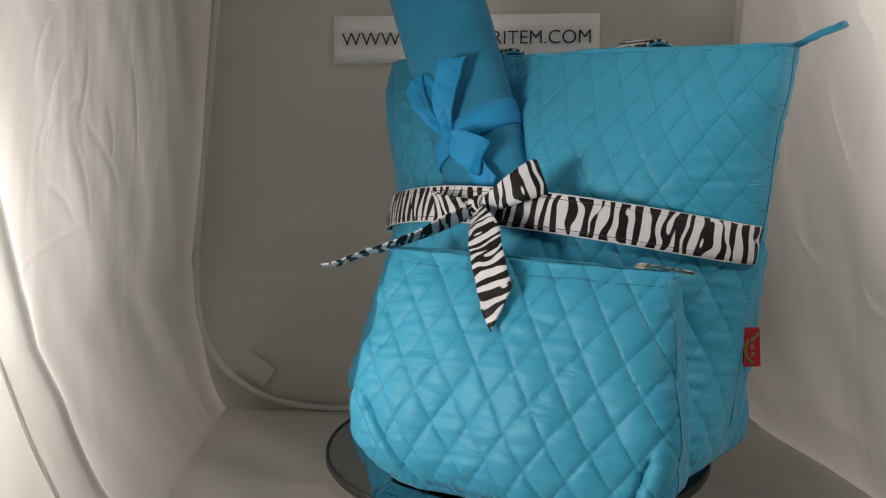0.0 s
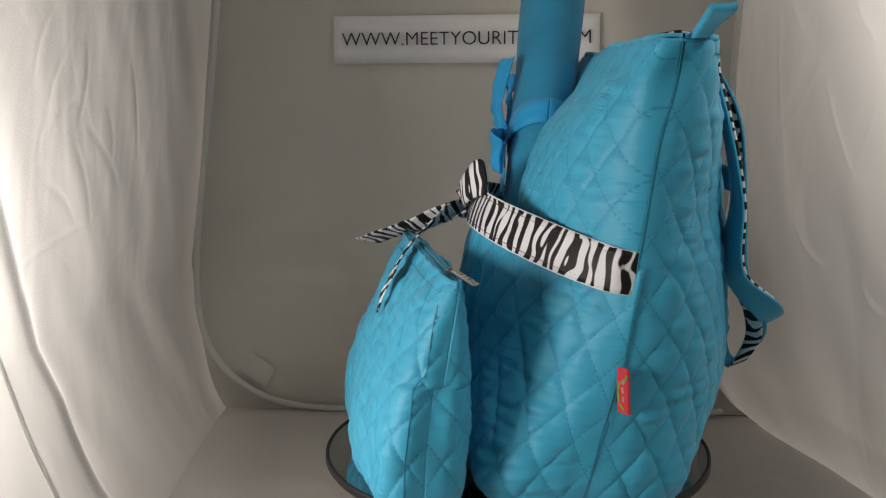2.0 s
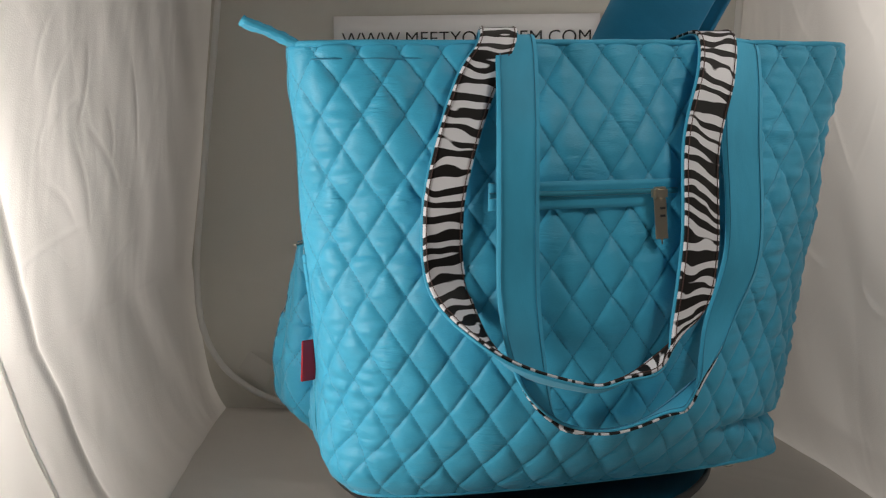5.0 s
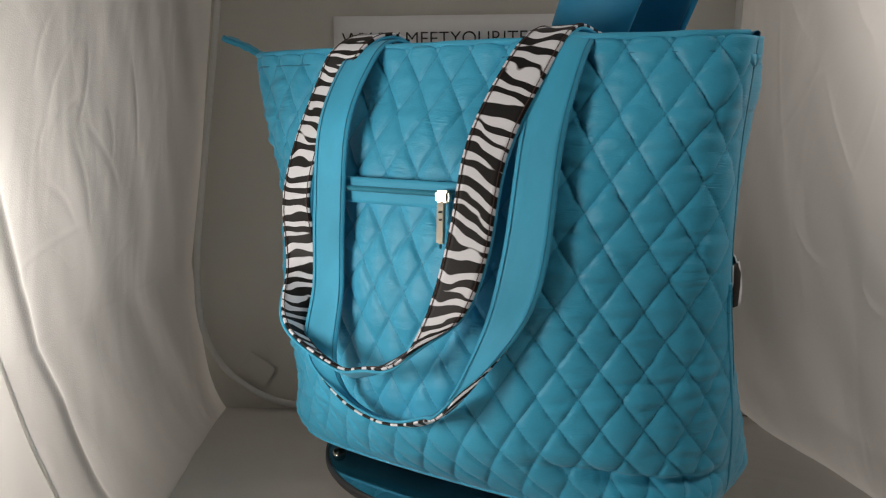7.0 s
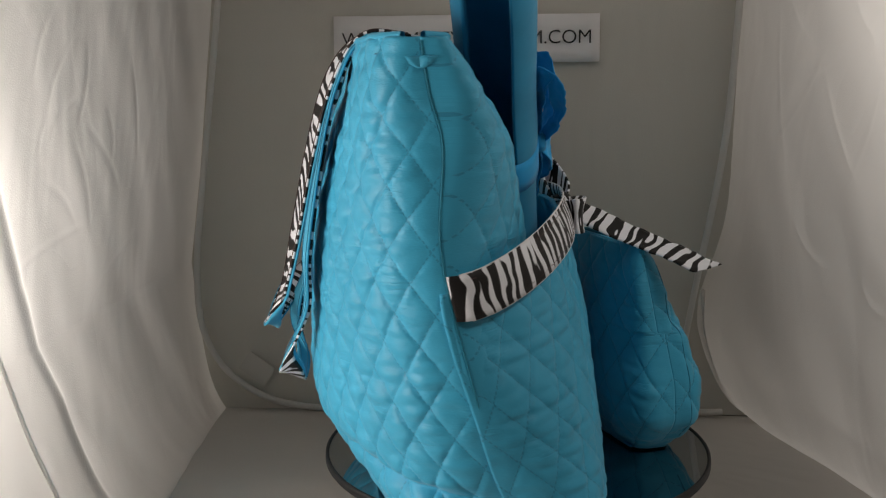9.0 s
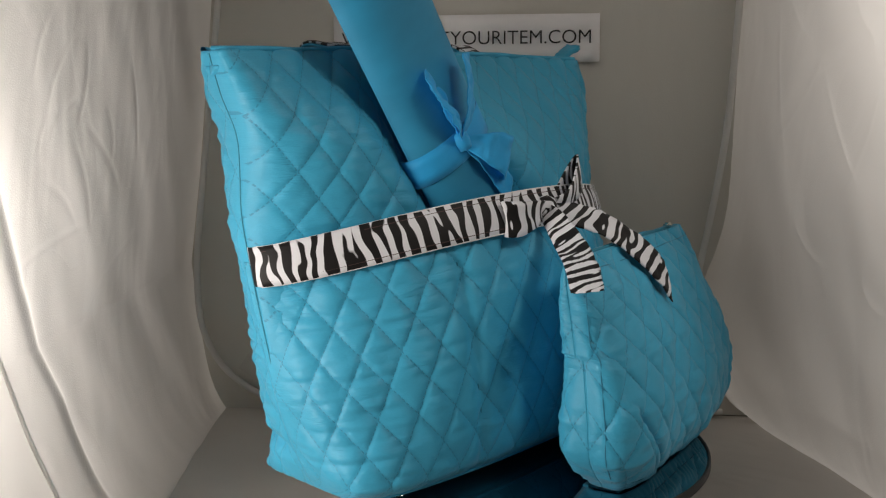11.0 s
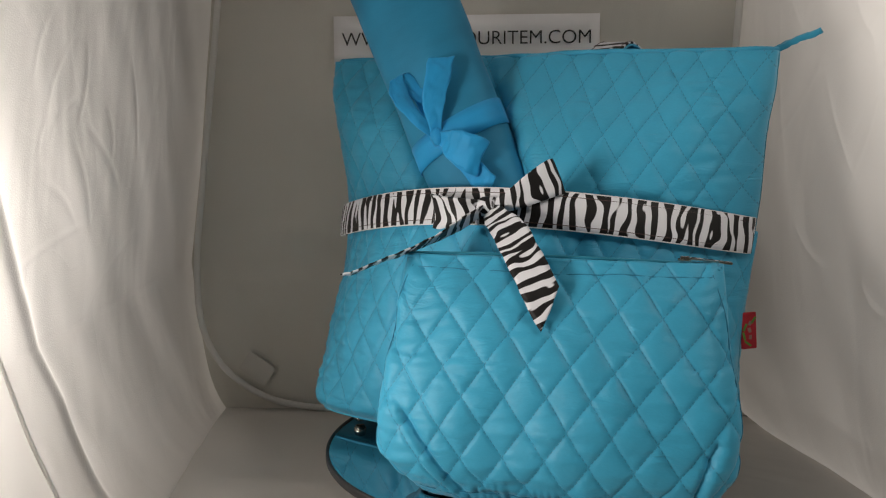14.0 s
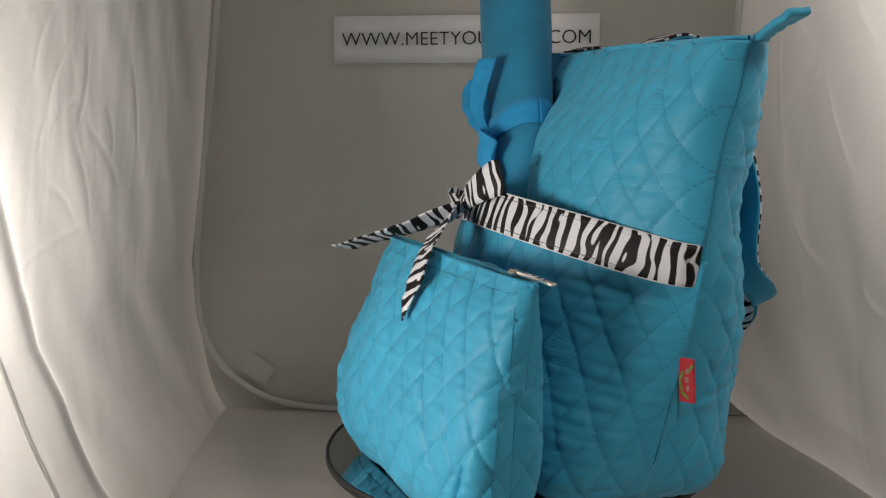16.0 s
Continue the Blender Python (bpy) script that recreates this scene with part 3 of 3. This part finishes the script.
    sheet("top_zip_panel", mid, SATIN, th, "plain satin panel round the top zip", thick=0.0015)
    return th


bag = quilted_bag()


def two_faced_handle(th, path, across, widths, outer, inner, label):
    """A strap of two sewn layers; the outer face looks away from the bag where the strap hangs flat."""
    c, a = spline(path, 150), spline(across, 150)
    t = np.gradient(c, axis=0)
    nor = np.cross(t, a)
    nor /= np.linalg.norm(nor, axis=1)[:, None]
    k = len(path)
    pick = np.linspace(0, 149, k).round().astype(int)
    side = np.array([nor[i] * (1 if nor[i][1] + nor[i][2] > 0 else -1) for i in pick])
    P = np.array(path)
    face = strap("handle", P + side * 0.0010, across, [w - (0.0018 if outer is ZEBRA else 0) for w in widths], outer, th, label, n=150, k=7, thick=0.0016)
    strap("handle_lining", P - side * 0.0010, across, [w - (0.0045 if inner is ZEBRA and w > 0.02 else 0) for w in widths], inner, face, "plain turquoise lining" if outer is ZEBRA else "zebra-print underside", n=150, k=7, thick=0.0016)
    wide = spline(np.array(widths)[:, None], 150)[:, 0]
    a = a / np.linalg.norm(a, axis=1)[:, None]
    front = nor * np.where(nor[:, 1] + nor[:, 2] > 0, 1, -1)[:, None]
    for s in (-1, 1):
        row = c + front * 0.0021 + a * (s * (wide / 2 - 0.0026))[:, None]
        tube("handle_stitching", row[::3], 0.0003, BROWN if outer is ZEBRA else SEAM, face, "row of stitches along the edge", n=150, k=5)


def bag_details(th):
    # zip tab at the +x end of the top
    strap("zip_tab", [(0.150, 0.090, 0.302), (0.170, 0.091, 0.307), (0.188, 0.093, 0.315), (0.210, 0.096, 0.324)], [(0, 1, 0.1)] * 4, [0.012, 0.013, 0.012, 0.015], SATIN, th, "folded turquoise fabric zip tab", n=30, k=9, thick=0.0042, crumple=0.0012)
    # woven label on the +x seam
    LAB = pose(0.1712, 0.0535, 0.0965, ry=-4, rz=27)
    lab = block("label_tag", (0.0120, 0.0016, 0.029), LAB, RED, th, "small red woven label", 0.0006)
    for dx, dz, w, h, tilt in ((0.001, 0.006, 0.0022, 0.0035, 20), (0.0005, 0.0005, 0.0024, 0.0038, -15), (0.001, -0.005, 0.002, 0.0034, 10)):
        block("label_mark", (w, 0.0004, h), LAB @ pose(dx, -0.0009, dz, ry=tilt), PALE, lab, "pale unreadable lettering")
    for dx, dz, tilt in ((-0.003, 0.003, 25), (-0.0038, -0.004, -12), (-0.001, -0.010, -50), (0.0035, 0.008, 35)):
        block("label_mark", (0.0016, 0.0004, 0.0062), LAB @ pose(dx, -0.0009, dz, ry=tilt), GREEN, lab, "green curved mark")
    # back pocket zip
    zc = [(0.070, 0.1505, 0.2165), (0.03, 0.1530, 0.2165), (-0.01, 0.1535, 0.2163), (-0.055, 0.1515, 0.216)]
    strap("back_zip_tape", [(x, y - 0.001, z) for x, y, z in zc], [(0, 0.05, 1)] * 4, [0.017] * 4, SATIN, th, "smooth turquoise zip tape", n=40)
    tube("back_zip_teeth", [(x, y + 0.001, z + 0.001) for x, y, z in zc], 0.0019, TAPE, th, "dark teal zip teeth", n=60, k=6)
    sl = block("back_zip_slider", (0.010, 0.006, 0.008), pose(-0.040, 0.1575, 0.216), GOLD, th, "pale metal zip slider", 0.0015)
    plate("back_zip_pull", (0.0075, 0.0020, 0.032), pose(-0.040, 0.1605, 0.200, rx=5, ry=4, rz=-22), GOLD, sl, "engraved metal zip pull", 0.0035)
    for i in range(4):
        block("engraving", (0.0032, 0.0005, 0.0014), pose(-0.0403 - 0.0003 * i, 0.1618, 0.207 - 0.0048 * i, rx=5, ry=4, rz=-22), INK, sl, "dark unreadable engraving")
    # the two handles
    two_faced_handle(th, [(0.045, 0.080, 0.310), (0.050, 0.106, 0.319), (0.058, 0.128, 0.309), (0.072, 0.132, 0.285), (0.088, 0.139, 0.245), (0.097, 0.143, 0.205), (0.093, 0.143, 0.158), (0.070, 0.177, 0.122), (0.024, 0.190, 0.105), (0.000, 0.190, 0.106), (-0.030, 0.188, 0.118), (-0.052, 0.178, 0.142), (-0.064, 0.168, 0.185), (-0.070, 0.155, 0.245), (-0.087, 0.141, 0.290), (-0.097, 0.120, 0.316), (-0.097, 0.085, 0.314)],
          [(1, 0.1, 0)] * 3 + [(1, -0.1, 0.25), (1, -0.1, 0.15), (1, 0, -0.05), (0.9, 0.3, -0.1), (0.5, 0.8, 0.5), (0.0, 0.9, 0.5), (0, 0.9, 0.5), (0.5, 0.7, -0.6), (1, 0.2, -0.2), (1, 0.15, 0.25), (1, 0.15, 0.3), (1, 0.1, 0.3), (1, 0, 0), (1, 0, 0)],
          [0.027] * 7 + [0.020, 0.011, 0.011, 0.018, 0.027] + [0.029] * 5, ZEBRA, SATIN, "zebra-print satin strap handle hanging down the back")
    two_faced_handle(th, [(0.040, 0.090, 0.307), (0.042, 0.112, 0.314), (0.046, 0.130, 0.302), (0.052, 0.151, 0.260), (0.054, 0.157, 0.200), (0.054, 0.160, 0.150), (0.050, 0.174, 0.105), (0.032, 0.169, 0.076), (0.000, 0.169, 0.067), (-0.032, 0.172, 0.074), (-0.062, 0.177, 0.095), (-0.084, 0.162, 0.135), (-0.099, 0.160, 0.180), (-0.103, 0.147, 0.250), (-0.108, 0.136, 0.290), (-0.111, 0.122, 0.312), (-0.109, 0.095, 0.308)],
          [(1, 0, 0)] * 6 + [(1, 0.3, 0.3), (0.5, 0.7, 0.5), (0, 1, 0.3), (-0.2, 0.9, 0.4), (0.6, 0.4, -0.6), (1, 0.1, -0.3), (1, 0.1, 0.1)] + [(1, 0, 0.15)] * 4,
          [0.027] * 6 + [0.024, 0.014, 0.010, 0.014, 0.024] + [0.029] * 6, SATIN, ZEBRA, "turquoise-lined strap handle hanging down the back")
    # the zebra bow
    knot = Vector((-0.010, -0.034, 0.195))
    bow = turned("bow_knot", [(0.0001, -0.009), (0.006, -0.008), (0.008, -0.003), (0.008, 0.004), (0.006, 0.008), (0.0001, 0.009)], ZEBRA, th, "tight zebra-print knot", Matrix.Translation(knot) @ pose(0, 0, 0, 20, 80, 0), 16)
    strap("bow_loop", [knot, (0.008, -0.042, 0.200), (0.026, -0.039, 0.210), (0.040, -0.031, 0.218), (0.042, -0.026, 0.217), (0.028, -0.026, 0.207), (0.006, -0.030, 0.196)], [(-0.2, -0.3, 1)] * 2 + [(-0.35, -0.1, 1)] * 3 + [(-0.2, 0, 1)] * 2, [0.006, 0.014, 0.022, 0.027, 0.026, 0.020, 0.006], ZEBRA, th, "zebra-print bow loop", n=44, curl=0.0006)
    strap("bow_loop", [knot, (-0.026, -0.044, 0.193), (-0.046, -0.042, 0.190), (-0.056, -0.034, 0.190), (-0.046, -0.030, 0.190), (-0.024, -0.032, 0.194)], [(0, -0.3, 1), (0, -0.2, 1), (-0.1, 0, 1), (-0.1, 0.1, 1), (0, 0, 1), (0, 0, 1)], [0.008, 0.018, 0.025, 0.026, 0.022, 0.008], ZEBRA, th, "zebra-print bow loop", n=40, curl=0.002)
    strap("bow_tail", [knot, (0.002, -0.050, 0.190), (0.020, -0.067, 0.182), (0.040, -0.086, 0.163), (0.056, -0.098, 0.143), (0.068, -0.103, 0.128)], [(0.7, -0.1, 0.6)] * 2 + [(0.70, 0.25, 0.42)] * 4, [0.008, 0.020, 0.025, 0.026, 0.026, 0.026], ZEBRA, th, "zebra-print ribbon tail hanging over the pouch", n=60, k=9, thick=0.0010, crumple=0.0008, cut=0.22)
    strap("bow_tail", [knot, (-0.020, -0.052, 0.186), (-0.040, -0.082, 0.172), (-0.060, -0.104, 0.163), (-0.078, -0.120, 0.155), (-0.087, -0.127, 0.152)], [(0.3, -0.3, 0.8), (0.5, -0.4, 0.7), (0.64, -0.60, 0.45), (0.64, -0.70, 0.36), (0.64, -0.70, 0.34), (0.64, -0.70, 0.34)], [0.008, 0.018, 0.021, 0.022, 0.022, 0.022], ZEBRA, th, "zebra-print ribbon tail sticking out", n=60, k=9, thick=0.0010, crumple=0.0008, cut=-0.22)


bag_details(bag)

# ---- the pouch ----
POUCH = Matrix.Translation((0.060, -0.087, 0.0)) @ pose(0, 0, 0, 0, 0, 9.7)
PLEV = np.array([
    # z, half length, front y, back y, fullness
    (0.001, 0.090, -0.020, 0.016, 0.20),
    (0.010, 0.103, -0.030, 0.024, 0.20),
    (0.030, 0.121, -0.038, 0.030, 0.20),
    (0.060, 0.121, -0.037, 0.032, 0.20),
    (0.100, 0.115, -0.024, 0.032, 0.22),
    (0.140, 0.112, -0.002, 0.030, 0.25),
    (0.157, 0.110, 0.011, 0.027, 0.30),
    (0.165, 0.109, 0.017, 0.024, 0.35)])


def pouch_level(z):
    return np.array([np.interp(z, PLEV[:, 0], PLEV[:, i]) for i in range(5)])


def quilted_pouch():
    th = thing("pouch", "small turquoise quilted satin zip pouch leaning on the bag", "pouch", bag_pose(0) @ POUCH)
    zs = np.concatenate([np.linspace(0.001, 0.02, 14), np.linspace(0.022, 0.165, 90)])
    for which, sgn, name in (("front", -1, "front_panel"), ("back", 1, "back_panel")):
        n = 200
        P = np.zeros((len(zs), n, 3))
        for i, z in enumerate(zs):
            _, hx, yf, yb, full = np.mean([pouch_level(z + d) for d in (-0.006, -0.003, 0, 0.003, 0.006)], axis=0)
            g = np.linspace(0, np.pi, 400)
            mid = 0.5 * (yf + yb) if z < 0.1 else yb * 0.6 + yf * 0.4
            x = hx * np.sign(np.cos(g)) * np.abs(np.cos(g)) ** 0.7
            y = mid + ((yf if sgn < 0 else yb) - mid) * np.sin(g) ** (2 * full)
            d = np.concatenate([[0], np.cumsum(np.hypot(np.diff(x), np.diff(y)))])
            e = np.linspace(0, d[-1], n)
            P[i] = np.column_stack([np.interp(e, d, x), np.interp(e, d, y), np.full(n, z)])
        du = np.concatenate([np.zeros((len(zs), 1)), np.cumsum(np.linalg.norm(np.diff(P, axis=1), axis=2), 1)], 1)
        du -= du[:, -1:] / 2
        dv = np.concatenate([np.zeros((1, n)), np.cumsum(np.linalg.norm(np.diff(P, axis=0), axis=2), 0)], 0)
        nor = np.cross(np.gradient(P, axis=1), np.gradient(P, axis=0))
        nor /= np.maximum(np.linalg.norm(nor, axis=2), 1e-9)[..., None]
        if np.sum(nor[:, :, 1]) * sgn < 0:
            nor = -nor
        a, b = 0.029, 0.042
        puff = (np.abs(np.sin(np.pi * (du / a + dv / b))) * np.abs(np.sin(np.pi * (du / a - dv / b)))) ** 0.42
        near = np.minimum(np.abs(du / a + dv / b - np.round(du / a + dv / b)), np.abs(du / a - dv / b - np.round(du / a - dv / b)))
        if which == "back":
            puff *= 0.5
        big = np.array([[0.004 * fuzz(du[i, j], 3.0 * sgn, dv[i, j], 16, 2.0) + 0.0012 * fuzz(du[i, j] * 0.5, sgn, dv[i, j] * 2, 80, 7.0) for j in range(n)] for i in range(len(zs))])
        edge = np.minimum(1, np.minimum(np.arange(n), n - 1 - np.arange(n)) / 8.0)[None]
        flat = np.clip((P[:, :, 2] - 0.004) / 0.018, 0.15, 1)
        puff = puff * flat
        fold = np.zeros_like(puff)
        if which == "front":
            # the boxed lower corners fold over themselves
            X, Z = P[:, :, 0], P[:, :, 2]
            for xa, za, xb, zb in ((-0.100, 0.062, -0.060, 0.010), (0.110, 0.055, 0.094, 0.008)):
                t = np.clip(((X - xa) * (xb - xa) + (Z - za) * (zb - za)) / ((xb - xa) ** 2 + (zb - za) ** 2), 0, 1)
                away = np.hypot(X - xa - t * (xb - xa), Z - za - t * (zb - za))
                outer = ((X - xa) * (zb - za) - (Z - za) * (xb - xa)) * (1 if xa < 0 else -1)
                fold = fold - 0.0045 * np.exp(-(away / 0.003) ** 2) + 0.0025 * np.exp(-(away / 0.012) ** 2) * (outer > 0)
            pucker = np.exp(-((Z - 0.010) / 0.008) ** 2) * np.sin(X * 900 + 3 * np.sin(X * 160))
            fold = fold + 0.0005 * pucker
        P = P + nor * ((fold + 0.0019 * puff + facets(du / a + dv / b, du / a - dv / b) * puff - 0.0007 * np.exp(-(near / 0.045) ** 2) + big) * edge)[..., None]
        if which == "front":
            low, high = int(np.argmin(np.abs(zs - 0.0085))), int(np.argmin(np.abs(zs - 0.1555)))
            seams = [("bottom_seam", P[low, 14:-14:6] + nor[low, 14:-14:6] * 0.0011, "row of stitches along the bottom"), ("hem_stitching", P[high, 10:-10:8] + nor[high, 10:-10:8] * 0.0011, "row of stitches under the zip")]
            seams += [("side_seam", P[8:-3:6, j] + nor[8:-3:6, j] * 0.0011, "stitched gusset seam") for j in (9, n - 10)]
            for seam_name, path, label in seams:
                tube(seam_name, path, 0.0004, SEAM, th, label, n=110, k=6)
        sheet(name, P, QUILT_SMALL, th, "quilted turquoise satin", thick=0.002, uv=np.stack([du, dv], 2), flip=(sgn > 0))
    bottom = np.array([[(x * 0.088, y, 0.0018) for x in np.linspace(-1, 1, 30)] for y in np.linspace(-0.012, 0.016, 6)])
    sheet("bottom_panel", bottom, SATIN, th, "", thick=0.001)
    top = [(-0.109, 0.020, 0.164), (-0.05, 0.020, 0.165), (0.05, 0.020, 0.164), (0.108, 0.020, 0.162)]
    strap("zip_tape", top, [(0, 1, 0)] * 4, [0.009] * 4, SATIN, th, "turquoise zip tape", n=30)
    tube("zip_teeth", [(x, y, z + 0.0012) for x, y, z in top], 0.0016, TAPE, th, "dark teal zip teeth", n=40, k=6)
    sl = block("zip_slider", (0.009, 0.006, 0.0045), pose(0.085, 0.020, 0.1672), CHROME, th, "pale metal zip slider", 0.0015)
    block("zip_pull", (0.030, 0.0055, 0.0016), pose(0.102, 0.026, 0.166, ry=8, rz=18), CHROME, sl, "engraved metal zip pull", 0.0007)
    for i in range(4):
        block("engraving", (0.0012, 0.0032, 0.0005), pose(0.094 + 0.0045 * i, 0.0242 + 0.0015 * i, 0.1677 - 0.0006 * i, ry=8, rz=18), INK, sl, "dark unreadable engraving")
    return th


pouch = quilted_pouch()

# ---- the rolled changing pad in the bag's pocket ----
ROLL_Z = Vector((-0.50, 0.14, 1.0)).normalized()
ROLL_X = (Vector((1, 0, 0)) - ROLL_Z * ROLL_Z.x).normalized()
ROLL_Y = ROLL_Z.cross(ROLL_X)
ROLL = Matrix.Translation((0.004, 0.007, 0.120)) @ Matrix((ROLL_X, ROLL_Y, ROLL_Z)).transposed().to_4x4()


def rolled_pad():
    th = thing("changing_pad", "rolled turquoise changing pad tucked into the bag's front pocket", "changing pad", bag_pose(0) @ ROLL)
    n = 130
    turn = np.linspace(1.03 * np.pi, 2.64 * np.pi, n)
    shrink = np.linspace(1.0, 0.98, n)
    pts = np.zeros((44, n, 3))
    for i, z in enumerate(np.linspace(0.0, 0.300, 44)):
        open_up = 1 + 0.10 * (z / 0.268) ** 2
        x = 0.039 * open_up * shrink * np.cos(turn)
        y = 0.023 * open_up * shrink * np.sin(turn)
        f = np.array([0.0012 * fuzz(a, b, z, 24, 6.0) for a, b in zip(x, y)])
        pts[i] = np.column_stack([x + f, y + f, np.full(n, z)])
    sheet("pad", pts, PAD_CLOTH, th, "thin rolled turquoise pad", thick=0.0036)
    ring = np.linspace(0, 2 * np.pi, 80)
    loop = np.array([[(0.0412 * 1.04 * math.cos(a), 0.0252 * 1.05 * math.sin(a), 0.128 + h + 0.004 * math.cos(a)) for a in ring] for h in np.linspace(0, 0.022, 4)])
    sheet("tie_ribbon", loop, RIBBON, th, "bright azure ribbon tied round the pad", thick=0.0006)
    k = Vector((-0.008, -0.027, 0.141))
    turned("ribbon_knot", [(0.0001, -0.008), (0.005, -0.006), (0.006, 0), (0.005, 0.006), (0.0001, 0.008)], RIBBON, th, "azure ribbon knot", Matrix.Translation(k), 14)
    strap("ribbon_tail", [k, (0.000, -0.036, 0.156), (0.009, -0.039, 0.172), (0.020, -0.037, 0.189), (0.024, -0.034, 0.196)], [(1, 0.2, 0)] * 2 + [(0.95, 0.5, -0.1)] * 3, [0.006, 0.016, 0.021, 0.023, 0.023], RIBBON, th, "azure ribbon tail", n=44, k=11, thick=0.0006, crumple=0.0014, cut=0.16)
    strap("ribbon_loop", [k, (-0.015, -0.037, 0.158), (-0.021, -0.038, 0.182), (-0.019, -0.032, 0.198), (-0.013, -0.029, 0.190), (-0.008, -0.028, 0.166), (-0.006, -0.028, 0.146)], [(1, 0.3, 0.2)] * 2 + [(0.9, 0.6, 0.2)] * 3 + [(1, 0.2, 0)] * 2, [0.006, 0.012, 0.014, 0.015, 0.013, 0.011, 0.006], RIBBON, th, "azure ribbon loop", n=48, k=11, thick=0.0006, crumple=0.0028)
    strap("ribbon_loop", [k, (0.004, -0.038, 0.128), (0.016, -0.040, 0.114), (0.022, -0.033, 0.107), (0.012, -0.029, 0.112), (0.000, -0.028, 0.134)], [(0.7, -0.2, 0.8)] * 2 + [(0.75, -0.1, 0.75)] * 4, [0.006, 0.022, 0.029, 0.029, 0.022, 0.006], RIBBON, th, "azure ribbon loop", n=48, k=11, thick=0.0006, crumple=0.0016)
    strap("ribbon_tail", [k, (0.004, -0.030, 0.120), (0.012, -0.029, 0.098), (0.020, -0.027, 0.078)], [(1, 0, 0.2)] * 4, [0.006, 0.015, 0.019, 0.018], RIBBON, th, "azure ribbon tail", n=40, k=11, thick=0.0006, crumple=0.0014, cut=0.2)
    return th


pad = rolled_pad()


# ---- what turns ----
def motions():
    times = [0.2 * i for i in range(81)]
    for ob, place in ((table, Matrix()), (bag, Matrix()), (pouch, POUCH), (pad, ROLL)):
        walk(ob, [(t, bag_pose(t) @ place) for t in times])


motions()
